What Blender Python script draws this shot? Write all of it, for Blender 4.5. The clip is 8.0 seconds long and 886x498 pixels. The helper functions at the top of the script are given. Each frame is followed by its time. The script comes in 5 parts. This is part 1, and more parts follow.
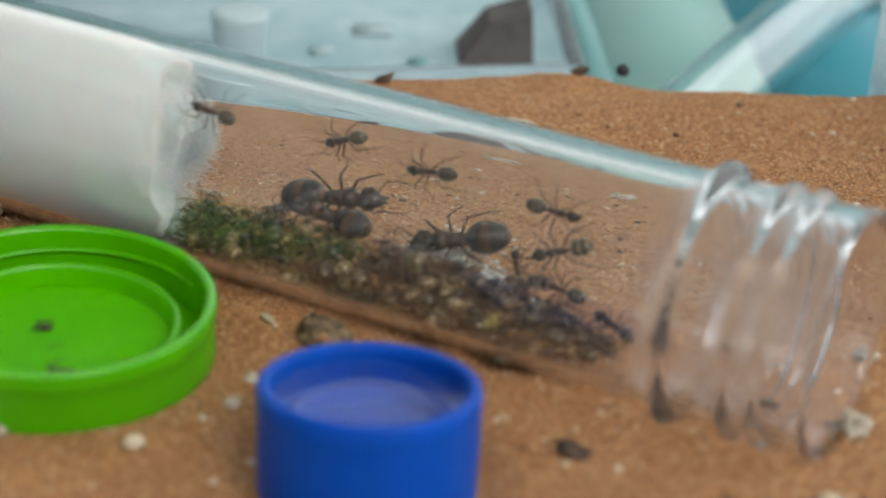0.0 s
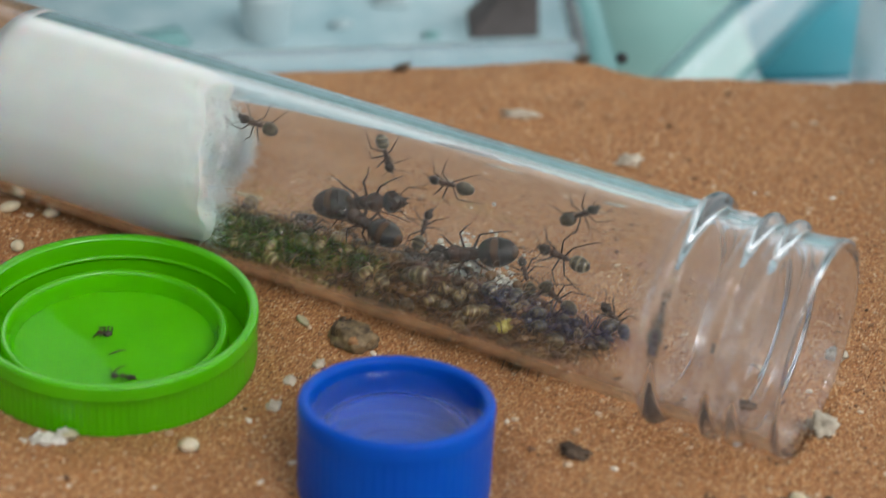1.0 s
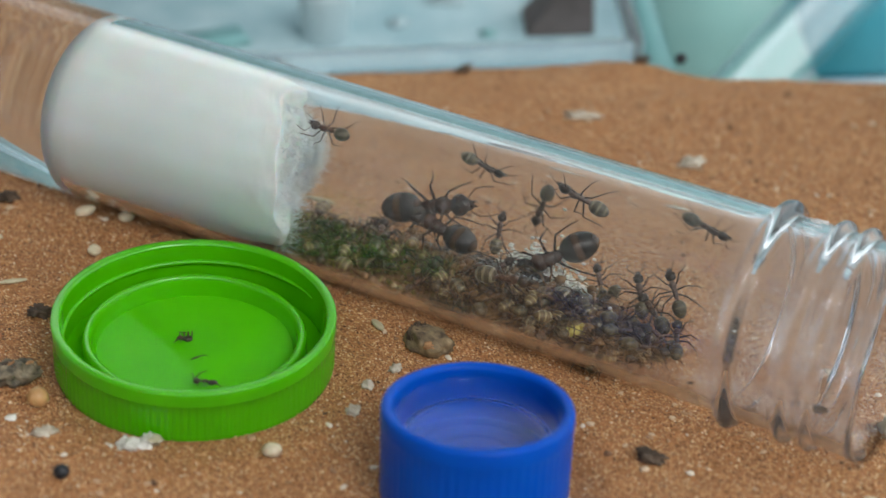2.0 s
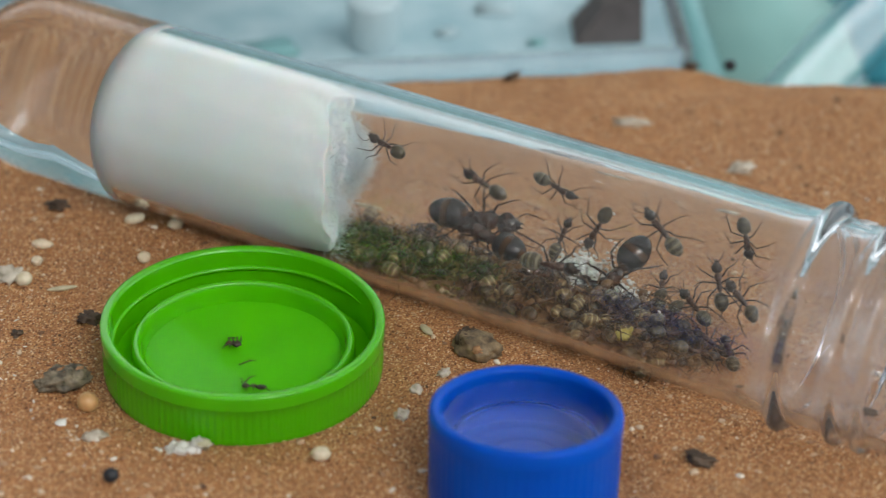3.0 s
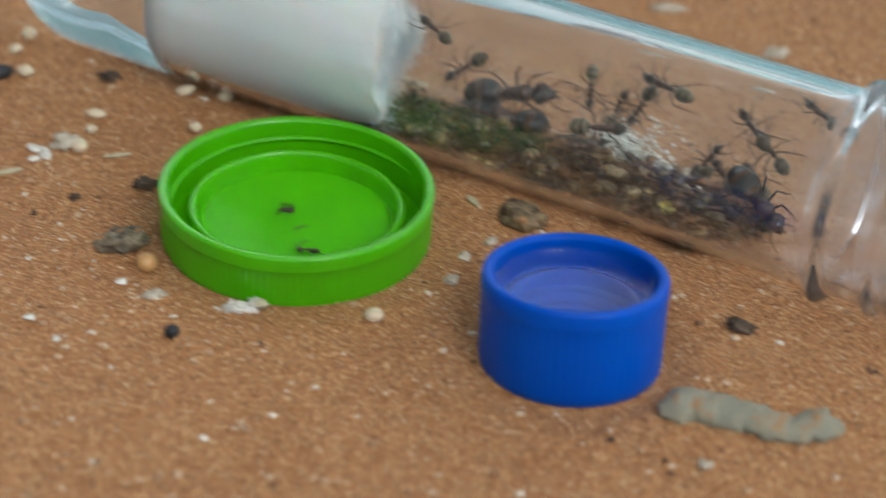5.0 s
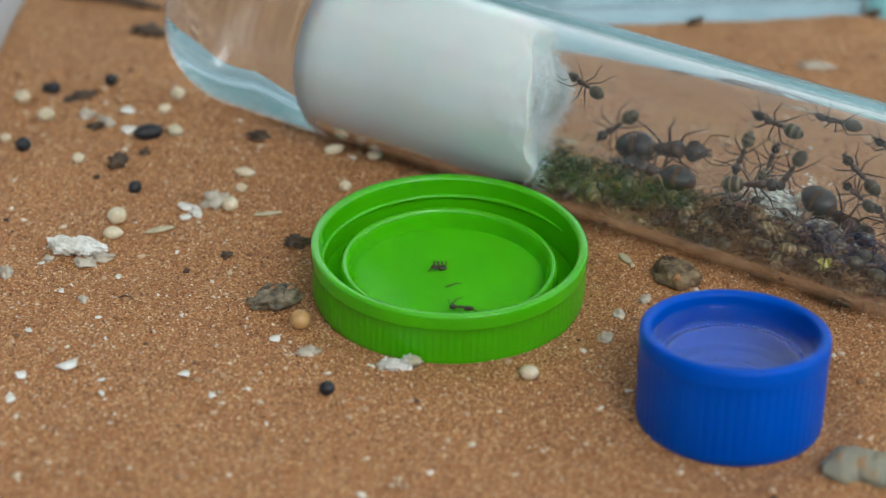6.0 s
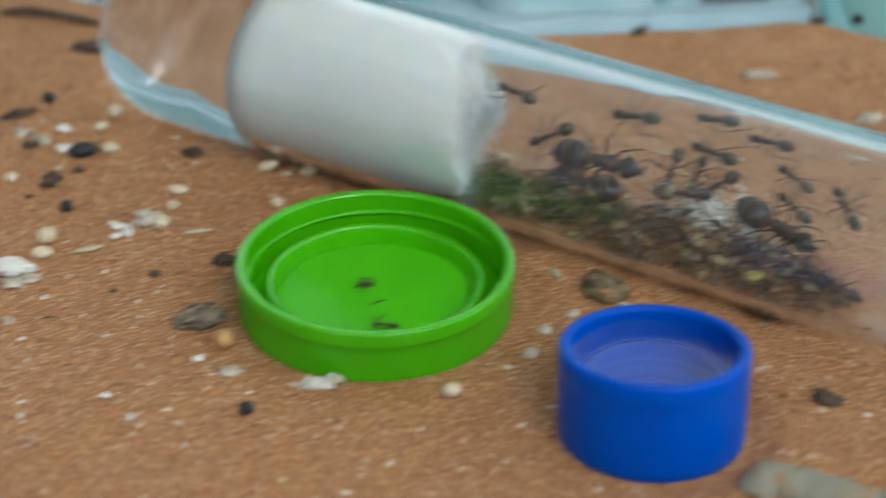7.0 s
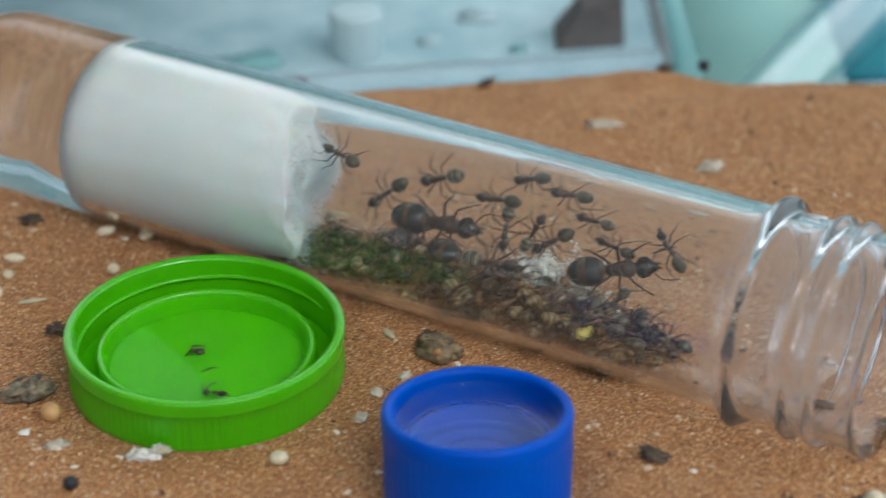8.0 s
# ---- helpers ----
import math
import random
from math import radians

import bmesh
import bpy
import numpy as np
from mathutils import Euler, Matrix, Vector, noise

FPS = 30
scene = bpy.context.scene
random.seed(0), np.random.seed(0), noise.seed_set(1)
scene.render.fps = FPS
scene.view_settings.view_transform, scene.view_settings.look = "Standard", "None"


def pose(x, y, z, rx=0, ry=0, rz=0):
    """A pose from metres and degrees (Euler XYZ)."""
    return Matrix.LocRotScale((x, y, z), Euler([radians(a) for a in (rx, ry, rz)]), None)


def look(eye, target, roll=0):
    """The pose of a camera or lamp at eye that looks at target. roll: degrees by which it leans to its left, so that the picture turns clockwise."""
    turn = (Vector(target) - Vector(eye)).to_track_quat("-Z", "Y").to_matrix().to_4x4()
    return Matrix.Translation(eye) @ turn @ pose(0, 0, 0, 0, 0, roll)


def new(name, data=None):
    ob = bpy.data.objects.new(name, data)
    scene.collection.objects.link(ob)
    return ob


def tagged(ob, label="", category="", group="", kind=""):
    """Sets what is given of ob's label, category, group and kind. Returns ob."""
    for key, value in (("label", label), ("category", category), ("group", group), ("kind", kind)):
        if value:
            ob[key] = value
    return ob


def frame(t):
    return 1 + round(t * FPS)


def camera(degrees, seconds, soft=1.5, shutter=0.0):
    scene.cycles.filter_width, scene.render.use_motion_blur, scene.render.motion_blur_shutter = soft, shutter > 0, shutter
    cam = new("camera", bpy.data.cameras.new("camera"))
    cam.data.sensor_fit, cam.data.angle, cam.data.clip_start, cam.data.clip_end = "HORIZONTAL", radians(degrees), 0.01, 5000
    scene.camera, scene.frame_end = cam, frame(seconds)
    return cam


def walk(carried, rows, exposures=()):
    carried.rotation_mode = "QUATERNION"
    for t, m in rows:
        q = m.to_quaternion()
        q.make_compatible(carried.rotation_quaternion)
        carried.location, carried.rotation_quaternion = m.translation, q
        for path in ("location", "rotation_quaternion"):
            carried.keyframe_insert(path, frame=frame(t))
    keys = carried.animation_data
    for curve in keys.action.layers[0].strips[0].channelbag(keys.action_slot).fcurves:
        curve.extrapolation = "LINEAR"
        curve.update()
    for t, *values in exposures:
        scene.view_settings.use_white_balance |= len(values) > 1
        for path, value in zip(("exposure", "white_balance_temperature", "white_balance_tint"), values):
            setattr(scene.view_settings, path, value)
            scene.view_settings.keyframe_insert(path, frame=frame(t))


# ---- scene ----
cam = camera(22.95, 8.0, soft=1.25, shutter=0.65)
PATH = [
    (0, (-0.03887, -0.24084, 0.14540), (0.01388, 0.02654, 0.02000), 2.60),
    (0.2, (-0.03902, -0.24468, 0.15345), (0.01469, 0.02055, 0.02396), 2.76),
    (0.5, (-0.03989, -0.25269, 0.17087), (0.01305, 0.00909, 0.03424), 2.42),
    (1, (-0.04681, -0.26205, 0.18591), (0.00484, -0.00440, 0.04118), 2.71),
    (1.5, (-0.05052, -0.26392, 0.18859), (0.00021, -0.00832, 0.03993), 2.50),
    (2, (-0.05687, -0.26272, 0.19282), (-0.00758, -0.00641, 0.04490), 2.43),
    (2.2, (-0.05688, -0.26396, 0.19226), (-0.00884, -0.00674, 0.04552), 2.24),
    (3.3, (-0.05464, -0.26434, 0.18785), (-0.01511, -0.00416, 0.04381), 1.18),
    (3.5, (-0.04665, -0.27068, 0.17989), (-0.00832, -0.00935, 0.03764), 1.17),
    (3.7, (-0.04530, -0.27258, 0.17648), (-0.00210, -0.01623, 0.02676), 2.09),
    (4, (-0.04532, -0.27204, 0.18156), (-0.00033, -0.02041, 0.02452), 2.27),
    (4.2, (-0.04654, -0.27070, 0.18295), (-0.00007, -0.02098, 0.02331), 2.65),
    (5.3, (-0.07407, -0.27612, 0.18971), (-0.03484, -0.02067, 0.03738), 2.17),
    (5.5, (-0.07529, -0.27494, 0.18794), (-0.04047, -0.01752, 0.03786), 1.58),
    (6, (-0.07416, -0.27326, 0.18521), (-0.04594, -0.01354, 0.03773), 0.78),
    (6.5, (-0.07177, -0.27368, 0.18442), (-0.04621, -0.01307, 0.03803), 0.43),
    (7, (-0.05872, -0.27187, 0.18623), (-0.03296, -0.01173, 0.03904), -0.16),
    (7.2, (-0.04889, -0.26885, 0.19159), (-0.01802, -0.01027, 0.04265), -0.50),
    (7.5, (-0.04660, -0.27147, 0.18993), (-0.01364, -0.01079, 0.04516), -0.81),
    (8, (-0.04092, -0.27040, 0.19105), (-0.00609, -0.00961, 0.04693), -0.77),
]
EXPOSURE = 1.02
BALANCE = [(0, EXPOSURE, 6950, 10), (0.5, EXPOSURE, 6900, 10), (1, EXPOSURE, 6750, 10), (2, EXPOSURE, 6550, 8), (3.5, EXPOSURE, 6600, 10), (4.2, EXPOSURE, 6500, 10),
           (5.5, EXPOSURE, 6350, 6), (6.5, EXPOSURE, 6200, 5), (7.5, EXPOSURE, 6250, 6), (8, EXPOSURE, 6250, 7)]
walk(cam, [(t, look(eye, target, roll)) for t, eye, target, roll in PATH], BALANCE)
cam.data.dof.use_dof = True
cam.data.dof.focus_distance = 0.362
cam.data.dof.aperture_fstop = 14.0

# ---- light: soft overcast daylight, cut by the unseen slab and walls added below ----
world = bpy.data.worlds.new("sky")
scene.world = world
world.use_nodes = True
sky = world.node_tree.nodes.new("ShaderNodeTexSky")
sky.sky_type, sky.sun_disc = "NISHITA", False
sky.sun_elevation, sky.sun_rotation = radians(50), radians(154)
sky.air_density, sky.dust_density, sky.ozone_density = 1.0, 2.0, 1.0
back = world.node_tree.nodes["Background"]
calm = world.node_tree.nodes.new("ShaderNodeHueSaturation")
calm.inputs["Saturation"].default_value = 0.35
world.node_tree.links.new(sky.outputs[0], calm.inputs["Color"])
cloud = world.node_tree.nodes.new("ShaderNodeMix")
cloud.data_type = "RGBA"
cloud.inputs[0].default_value = 0.75
cloud.inputs[7].default_value = (5.8, 6.25, 6.5, 1)
world.node_tree.links.new(calm.outputs[0], cloud.inputs[6])
world.node_tree.links.new(cloud.outputs[2], back.inputs[0])
back.inputs[1].default_value = 0.15
sun = new("sun", bpy.data.lights.new("sun", "SUN"))
sun.data.energy, sun.data.angle, sun.data.color = 0.65, radians(24), (1.0, 0.97, 0.93)
sun.matrix_world = look((0.55, -1.15, 1.5), (0, 0, 0))

CM = 0.01


# ---- materials ----
def material(name, base, rough=0.5, metal=0.0, transmission=0.0, ior=1.45, sss=0.0, coat=0.0):
    m = bpy.data.materials.new(name)
    m.use_nodes = True
    b = m.node_tree.nodes["Principled BSDF"]
    b.inputs["Base Color"].default_value = (*base, 1)
    b.inputs["Roughness"].default_value = rough
    b.inputs["Metallic"].default_value = metal
    b.inputs["IOR"].default_value = ior
    b.inputs["Transmission Weight"].default_value = transmission
    b.inputs["Subsurface Weight"].default_value = sss
    b.inputs["Subsurface Scale"].default_value = 0.002
    b.inputs["Coat Weight"].default_value = coat
    return m


def noise_node(m, scale, detail=4.0, rough=0.6, kind="ShaderNodeTexNoise", space="Object"):
    t, l = m.node_tree.nodes, m.node_tree.links
    co, n = t.new("ShaderNodeTexCoord"), t.new(kind)
    l.new(co.outputs[space], n.inputs["Vector"])
    n.inputs["Scale"].default_value = scale
    if kind == "ShaderNodeTexNoise":
        n.inputs["Detail"].default_value, n.inputs["Roughness"].default_value = detail, rough
    return n


def ramp(m, source, stops):
    t, l = m.node_tree.nodes, m.node_tree.links
    r = t.new("ShaderNodeValToRGB")
    while len(r.color_ramp.elements) < len(stops):
        r.color_ramp.elements.new(0.5)
    for e, (at, colour) in zip(r.color_ramp.elements, stops):
        e.position, e.color = at, (*colour, 1)
    l.new(source, r.inputs[0])
    return r


def mix(m, kind, a, b, factor):
    t, l = m.node_tree.nodes, m.node_tree.links
    x = t.new("ShaderNodeMix")
    x.data_type, x.blend_type = "RGBA", kind
    for socket, value in ((x.inputs[0], factor), (x.inputs[6], a), (x.inputs[7], b)):
        if isinstance(value, (int, float)):
            socket.default_value = value
        elif isinstance(value, tuple):
            socket.default_value = (*value, 1)
        else:
            l.new(value, socket)
    return x.outputs[2]


def colour(m, socket):
    m.node_tree.links.new(socket, m.node_tree.nodes["Principled BSDF"].inputs["Base Color"])


def bump(m, height, strength, distance, before=None):
    t, l = m.node_tree.nodes, m.node_tree.links
    b = t.new("ShaderNodeBump")
    b.inputs["Strength"].default_value, b.inputs["Distance"].default_value = strength, distance
    l.new(height, b.inputs["Height"])
    if before:
        l.new(before, b.inputs["Normal"])
    l.new(b.outputs[0], t["Principled BSDF"].inputs["Normal"])
    return b.outputs[0]


def mottled(name, dark, light, scale, rough=0.6, relief=0.0, detail=5.0, **more):
    """A surface whose colour wanders between two tones, with relief of the same grain."""
    m = material(name, light, rough, **more)
    n = noise_node(m, scale, detail)
    colour(m, ramp(m, n.outputs["Fac"], [(0.32, dark), (0.68, light)]).outputs[0])
    if relief:
        bump(m, n.outputs["Fac"], 0.8, relief)
    return m


def sand_material():
    m = material("sand", (0.45, 0.22, 0.11), 0.65)
    m.node_tree.nodes["Principled BSDF"].inputs["Specular IOR Level"].default_value = 0.5
    cells = noise_node(m, 3600, kind="ShaderNodeTexVoronoi")
    grain = ramp(m, cells.outputs["Color"], [(0.10, (0.13, 0.047, 0.018)), (0.32, (0.34, 0.145, 0.050)), (0.52, (0.42, 0.190, 0.068)), (0.72, (0.52, 0.255, 0.095)), (0.92, (0.80, 0.60, 0.36))])
    coarse = noise_node(m, 1300, kind="ShaderNodeTexVoronoi")
    mixed = ramp(m, coarse.outputs["Color"], [(0.18, (0.42, 0.28, 0.22)), (0.28, (0.80, 0.66, 0.58)), (0.40, (1, 1, 1)), (0.66, (1, 1, 1)), (0.76, (1.0, 0.82, 0.70)), (0.86, (1.0, 0.72, 0.60))])
    wide = noise_node(m, 55, 5)
    tone = ramp(m, wide.outputs["Fac"], [(0.3, (0.84, 0.78, 0.74)), (0.7, (1.0, 1.0, 1.0))])
    c = mix(m, "MULTIPLY", grain.outputs[0], tone.outputs[0], 0.8)
    colour(m, mix(m, "MULTIPLY", c, mixed.outputs[0], 0.3))
    mid = noise_node(m, 420, 4)
    first = bump(m, mid.outputs["Fac"], 0.3, 0.0006)
    bump(m, cells.outputs["Distance"], 0.8, -0.00022, first)
    return m


SAND = sand_material()
GLASS = material("clear_plastic", (0.965, 0.98, 0.98), 0.015, transmission=0.988, ior=1.40)
NECK = material("thick_clear_plastic", (0.92, 0.945, 0.98), 0.035, transmission=0.975, ior=1.40, coat=0.2)
NECK.node_tree.nodes["Principled BSDF"].inputs["Coat Roughness"].default_value = 0.12
SUNKEN_WATER = material("water_behind_plastic", (0.97, 0.98, 0.98), 0.0, transmission=1.0, ior=0.907)
CAP_WATER = material("thin_water", (1, 1, 1), 0.0, transmission=1.0, ior=1.13)
WATER = material("water", (1, 1, 1), 0.0, transmission=1.0, ior=1.3)


# ---- building blocks, in centimetres ----
def mesh(name, verts, faces, mat, smooth=True):
    d = bpy.data.meshes.new(name)
    d.from_pydata([tuple(float(c) * CM for c in v) for v in verts], [], [tuple(int(i) for i in q) for q in faces])
    d.materials.append(mat)
    d.polygons.foreach_set("use_smooth", [smooth] * len(d.polygons))
    d.update()
    return d


def part(name, shape, mat, parent, label="", smooth=True):
    """One mesh object under a thing."""
    ob = new(name, mesh(name, *shape, mat, smooth))
    ob.parent = parent
    return tagged(ob, label)


def thing(name, label, category, m=None, group="", kind=""):
    ob = tagged(new(name), label, category, group, kind)
    ob.empty_display_size = 0.005
    if m is not None:
        ob.matrix_world = m
    return ob


def solid(name, shape, mat, label, category, m=None, group="", kind="", smooth=True):
    """A thing that is a single mesh."""
    ob = tagged(new(name, mesh(name, *shape, mat, smooth)), label, category, group, kind)
    if m is not None:
        ob.matrix_world = m
    return ob


def at(x, y, z, rx=0, ry=0, rz=0, s=1.0):
    """A pose in centimetres and degrees."""
    return pose(x * CM, y * CM, z * CM, rx, ry, rz) @ Matrix.Diagonal((s, s, s, 1))


def joined(*shapes):
    verts, faces = [], []
    for v, f in shapes:
        o = len(verts)
        verts += [tuple(p) for p in v]
        faces += [tuple(i + o for i in q) for q in f]
    return verts, faces


def moved(shape, m):
    return [tuple(m @ Vector(v)) for v in shape[0]], shape[1]


def lathe(profile, seg=96, ribs=None, closed=False):
    """A turned shape round z. profile: (radius, height). ribs(i, k): a factor on the radius of profile point i at step k."""
    verts, faces = [], []
    n = len(profile)
    for k in range(seg):
        a = 2 * math.pi * k / seg
        for i, (r, z) in enumerate(profile):
            r *= ribs(i, k) if ribs else 1.0
            verts.append((r * math.cos(a), r * math.sin(a), z))
    for k in range(seg):
        j = (k + 1) % seg
        for i in range(n if closed else n - 1):
            b = (i + 1) % n
            faces.append((k * n + i, j * n + i, j * n + b, k * n + b))
    return verts, faces


def rounded(points, r=0.03, steps=3):
    """A profile with its inner corners rounded."""
    out = [points[0]]
    for a, b, c in zip(points, points[1:], points[2:]):
        a, b, c = Vector(a), Vector(b), Vector(c)
        d1, d2 = min(r, (a - b).length * 0.45), min(r, (c - b).length * 0.45)
        p, q = b + (a - b).normalized() * d1, b + (c - b).normalized() * d2
        for s in range(steps + 1):
            u = s / steps
            out.append(tuple((1 - u) ** 2 * p + 2 * u * (1 - u) * b + u * u * q))
    return out + [points[-1]]


def sweep(points, radii, seg=6):
    """A tube along points, closed at both ends."""
    pts = [Vector(p) for p in points]
    verts, faces = [], []
    side = None
    for i, p in enumerate(pts):
        d = (pts[min(i + 1, len(pts) - 1)] - pts[max(i - 1, 0)]).normalized()
        side = (side or (Vector((0, 0, 1)) if abs(d.z) < 0.9 else Vector((1, 0, 0))))
        side = (side - d * side.dot(d)).normalized()
        up = d.cross(side)
        for k in range(seg):
            a = 2 * math.pi * k / seg
            verts.append(tuple(p + radii[i] * (math.cos(a) * side + math.sin(a) * up)))
    for i in range(len(pts) - 1):
        for k in range(seg):
            j = (k + 1) % seg
            faces.append((i * seg + k, i * seg + j, (i + 1) * seg + j, (i + 1) * seg + k))
    faces.append(tuple(range(seg))[::-1])
    faces.append(tuple((len(pts) - 1) * seg + k for k in range(seg)))
    return verts, faces


def blob(rx, ry, rz, seg=16, rings=10, rough=0.0, scale=1.0, seed=0, taper=0.0, flat=0.0):
    """An ellipsoid, roughened by noise; taper narrows it towards +x; flat cuts its underside."""
    verts, faces = [], []
    off = Vector((seed * 7.31, seed * 3.17, seed * 1.73))
    for i in range(rings + 1):
        t = math.pi * i / rings
        for k in range(seg):
            a = 2 * math.pi * k / seg
            d = Vector((-math.cos(t), math.sin(t) * math.cos(a), math.sin(t) * math.sin(a)))
            w = 1.0 + rough * noise.noise(d * scale + off) + rough * 0.5 * noise.noise(d * scale * 2.7 + off)
            s = 1.0 - taper * d.x
            verts.append((d.x * rx * w, d.y * ry * w * s, max(d.z * rz * w * s, -rz * (1 - flat))))
    for i in range(rings):
        for k in range(seg):
            j = (k + 1) % seg
            faces.append((i * seg + k, i * seg + j, (i + 1) * seg + j, (i + 1) * seg + k))
    return verts, faces


def box(x0, y0, z0, x1, y1, z1, b=0.05):
    """A box with bevelled edges."""
    bm = bmesh.new()
    bmesh.ops.create_cube(bm, size=1.0)
    for v in bm.verts:
        v.co = Vector(((x0 + x1) / 2 + v.co.x * (x1 - x0), (y0 + y1) / 2 + v.co.y * (y1 - y0), (z0 + z1) / 2 + v.co.z * (z1 - z0)))
    if b:
        bmesh.ops.bevel(bm, geom=bm.edges[:], offset=b, segments=2, affect="EDGES")
    bm.verts.index_update()
    shape = [tuple(v.co) for v in bm.verts], [tuple(v.index for v in f.verts) for f in bm.faces]
    bm.free()
    return shape


def chip(seed, size, points=16):
    """A broken chip: the hull of a few points."""
    rng = random.Random(seed)
    bm = bmesh.new()
    for _ in range(points):
        a, r = rng.uniform(0, 6.28), rng.uniform(0.6, 1.0)
        bm.verts.new((math.cos(a) * r * size[0] / 2, math.sin(a) * r * size[1] / 2, rng.uniform(-0.5, 0.5) * size[2]))
    got = bmesh.ops.convex_hull(bm, input=bm.verts[:])
    bmesh.ops.delete(bm, geom=[g for g in got["geom_interior"] if isinstance(g, bmesh.types.BMVert)], context="VERTS")
    bm.verts.index_update()
    out = [tuple(v.co) for v in bm.verts], [tuple(v.index for v in f.verts) for f in bm.faces]
    bm.free()
    return out


# ---- the sand bed, its tray and the table ----
TUBE_AT, TUBE_TURN, TUBE_TILT, TUBE_R, TUBE_IN = Vector((0, 5.837, 1.623)), -38.47, -1.11, 1.696, 1.516
TUBE = pose(TUBE_AT.x * CM, TUBE_AT.y * CM, TUBE_AT.z * CM, 0, 0, TUBE_TURN) @ pose(0, 0, 0, 0, -TUBE_TILT, 0)
TUBE_WAY = Vector((math.cos(radians(TUBE_TURN)), math.sin(radians(TUBE_TURN)), 0))


def sand_height(x, y):
    """The height of the sand in centimetres, with a bed pressed under the tube."""
    p = Vector((x, y, 0))
    h = 0.10 * noise.noise(p * 0.16) + 0.045 * noise.noise(p * 0.6 + Vector((3, 1, 0))) + 0.022 * noise.noise(p * 1.9) + 0.012 * noise.noise(p * 5.0)
    d = p - Vector((TUBE_AT.x, TUBE_AT.y, 0))
    s, u = d.dot(TUBE_WAY), d.x * -TUBE_WAY.y + d.y * TUBE_WAY.x
    h += 0.013 * max(0.0, min(10.0, -s)) * math.exp(-(u / 2.4) ** 2)
    if -11.2 < s < 8.5:
        if abs(u) < 1.3:
            h = min(h, TUBE_AT.z - TUBE_R + math.tan(radians(TUBE_TILT)) * s - 0.04 + 0.12 * u * u)
        h += (0.06 + 0.05 * max(0.0, s - 5) / 3) * math.exp(-((abs(u) - 1.15) / 0.5) ** 2)
    for cx, cy, r, floor in ((0, 0, 1.55, -0.14), (-3.908, 4.005, 2.35, -0.09)):
        k = math.hypot(x - cx, y - cy)
        if k < r + 0.5:
            w = min(1.0, max(0.0, (r + 0.5 - k) / 0.5))
            h = h * (1 - w) + floor * w
    h += 0.13 * math.exp(-(((x - 6.2) / 0.9) ** 2 + ((y - 14.3) / 0.5) ** 2))
    return h


def back_edge(x):
    return 15.05 + 0.03 * min(0.0, x) ** 2 - 1.75 * (1 - math.exp(-max(0.0, x - 5.5) / 3)) + 0.12 * noise.noise(Vector((x * 0.7, 0, 5)))


def front_edge(x):
    return -4.58 - 0.162 * x


SLANT = 0.13  # the tray's sides lean by this much in plan


def sand_sheet():
    """Finer towards the middle, rounded off at the back edge."""
    x0, x1, nx, ny = -13.9, 10.9, 300, 300
    verts, faces = [], []
    for j in range(ny + 1):
        v = j / ny
        for i in range(nx + 1):
            x = x0 + (x1 - x0) * i / nx
            y0 = front_edge(x)
            e = back_edge(x + SLANT * 15)
            y = y0 + (e - y0) * (1 - (1 - v) ** 1.15)
            x += SLANT * y
            z = sand_height(x, y)
            k = max(0.0, 1 - (e - y) / 0.5)
            verts.append((x, y, z - 0.5 * k * k))
    w = nx + 1
    for j in range(ny):
        for i in range(nx):
            faces.append((j * w + i, j * w + i + 1, (j + 1) * w + i + 1, (j + 1) * w + i))
    n = len(verts)
    rim = [j * w for j in range(ny, -1, -1)] + list(range(1, w)) + [j * w + nx for j in range(1, ny + 1)] + [ny * w + i for i in range(nx - 1, 0, -1)]
    for i in rim:
        verts.append((verts[i][0], verts[i][1], -1.5))
    for a in range(len(rim)):
        b = (a + 1) % len(rim)
        faces.append((rim[b], rim[a], n + a, n + b))
    return verts, faces


tagged(new("ground_sand", mesh("ground_sand", *sand_sheet(), SAND)), "fine reddish-orange sand spread in a shallow tray", "sand", kind="structure")


def sand_grains(count):
    """Loose grains on the sand: small broken octahedra."""
    rng = np.random.default_rng(4)
    verts, faces = [], []
    for _ in range(count):
        x, y = rng.uniform(-13.5, 10.5), rng.uniform(-5.6, 13.0)
        y = max(y, front_edge(x) + 0.1 + 0.5 * rng.random())
        x += SLANT * y
        s = 0.011 + 0.020 * rng.random() ** 3
        z = sand_height(x, y) + s * 0.3
        o = len(verts)
        t = rng.uniform(0, 6.28)
        c, q = math.cos(t) * s, math.sin(t) * s
        k = rng.uniform(0.6, 1.1)
        verts += [(x + c, y + q, z), (x - q * k, y + c * k, z), (x - c, y - q, z), (x + q * k, y - c * k, z), (x + s * 0.2, y, z + s * 0.8), (x, y, z - s)]
        faces += [(o, o + 1, o + 4), (o + 1, o + 2, o + 4), (o + 2, o + 3, o + 4), (o + 3, o, o + 4), (o + 1, o, o + 5), (o + 2, o + 1, o + 5), (o + 3, o + 2, o + 5), (o, o + 3, o + 5)]
    return verts, faces


GRAIN = material("sand_grain", (0.5, 0.3, 0.17), 0.7)
_isl = GRAIN.node_tree.nodes.new("ShaderNodeNewGeometry")
colour(GRAIN, ramp(GRAIN, _isl.outputs["Random Per Island"], [(0.0, (0.10, 0.04, 0.02)), (0.25, (0.36, 0.15, 0.06)), (0.6, (0.52, 0.25, 0.105)), (0.88, (0.62, 0.38, 0.19)), (1.0, (0.80, 0.68, 0.50))]).outputs[0])
solid("sand_grains", sand_grains(105000), GRAIN, "loose coarse grains of reddish sand", "sand grains", kind="stuff", smooth=False)

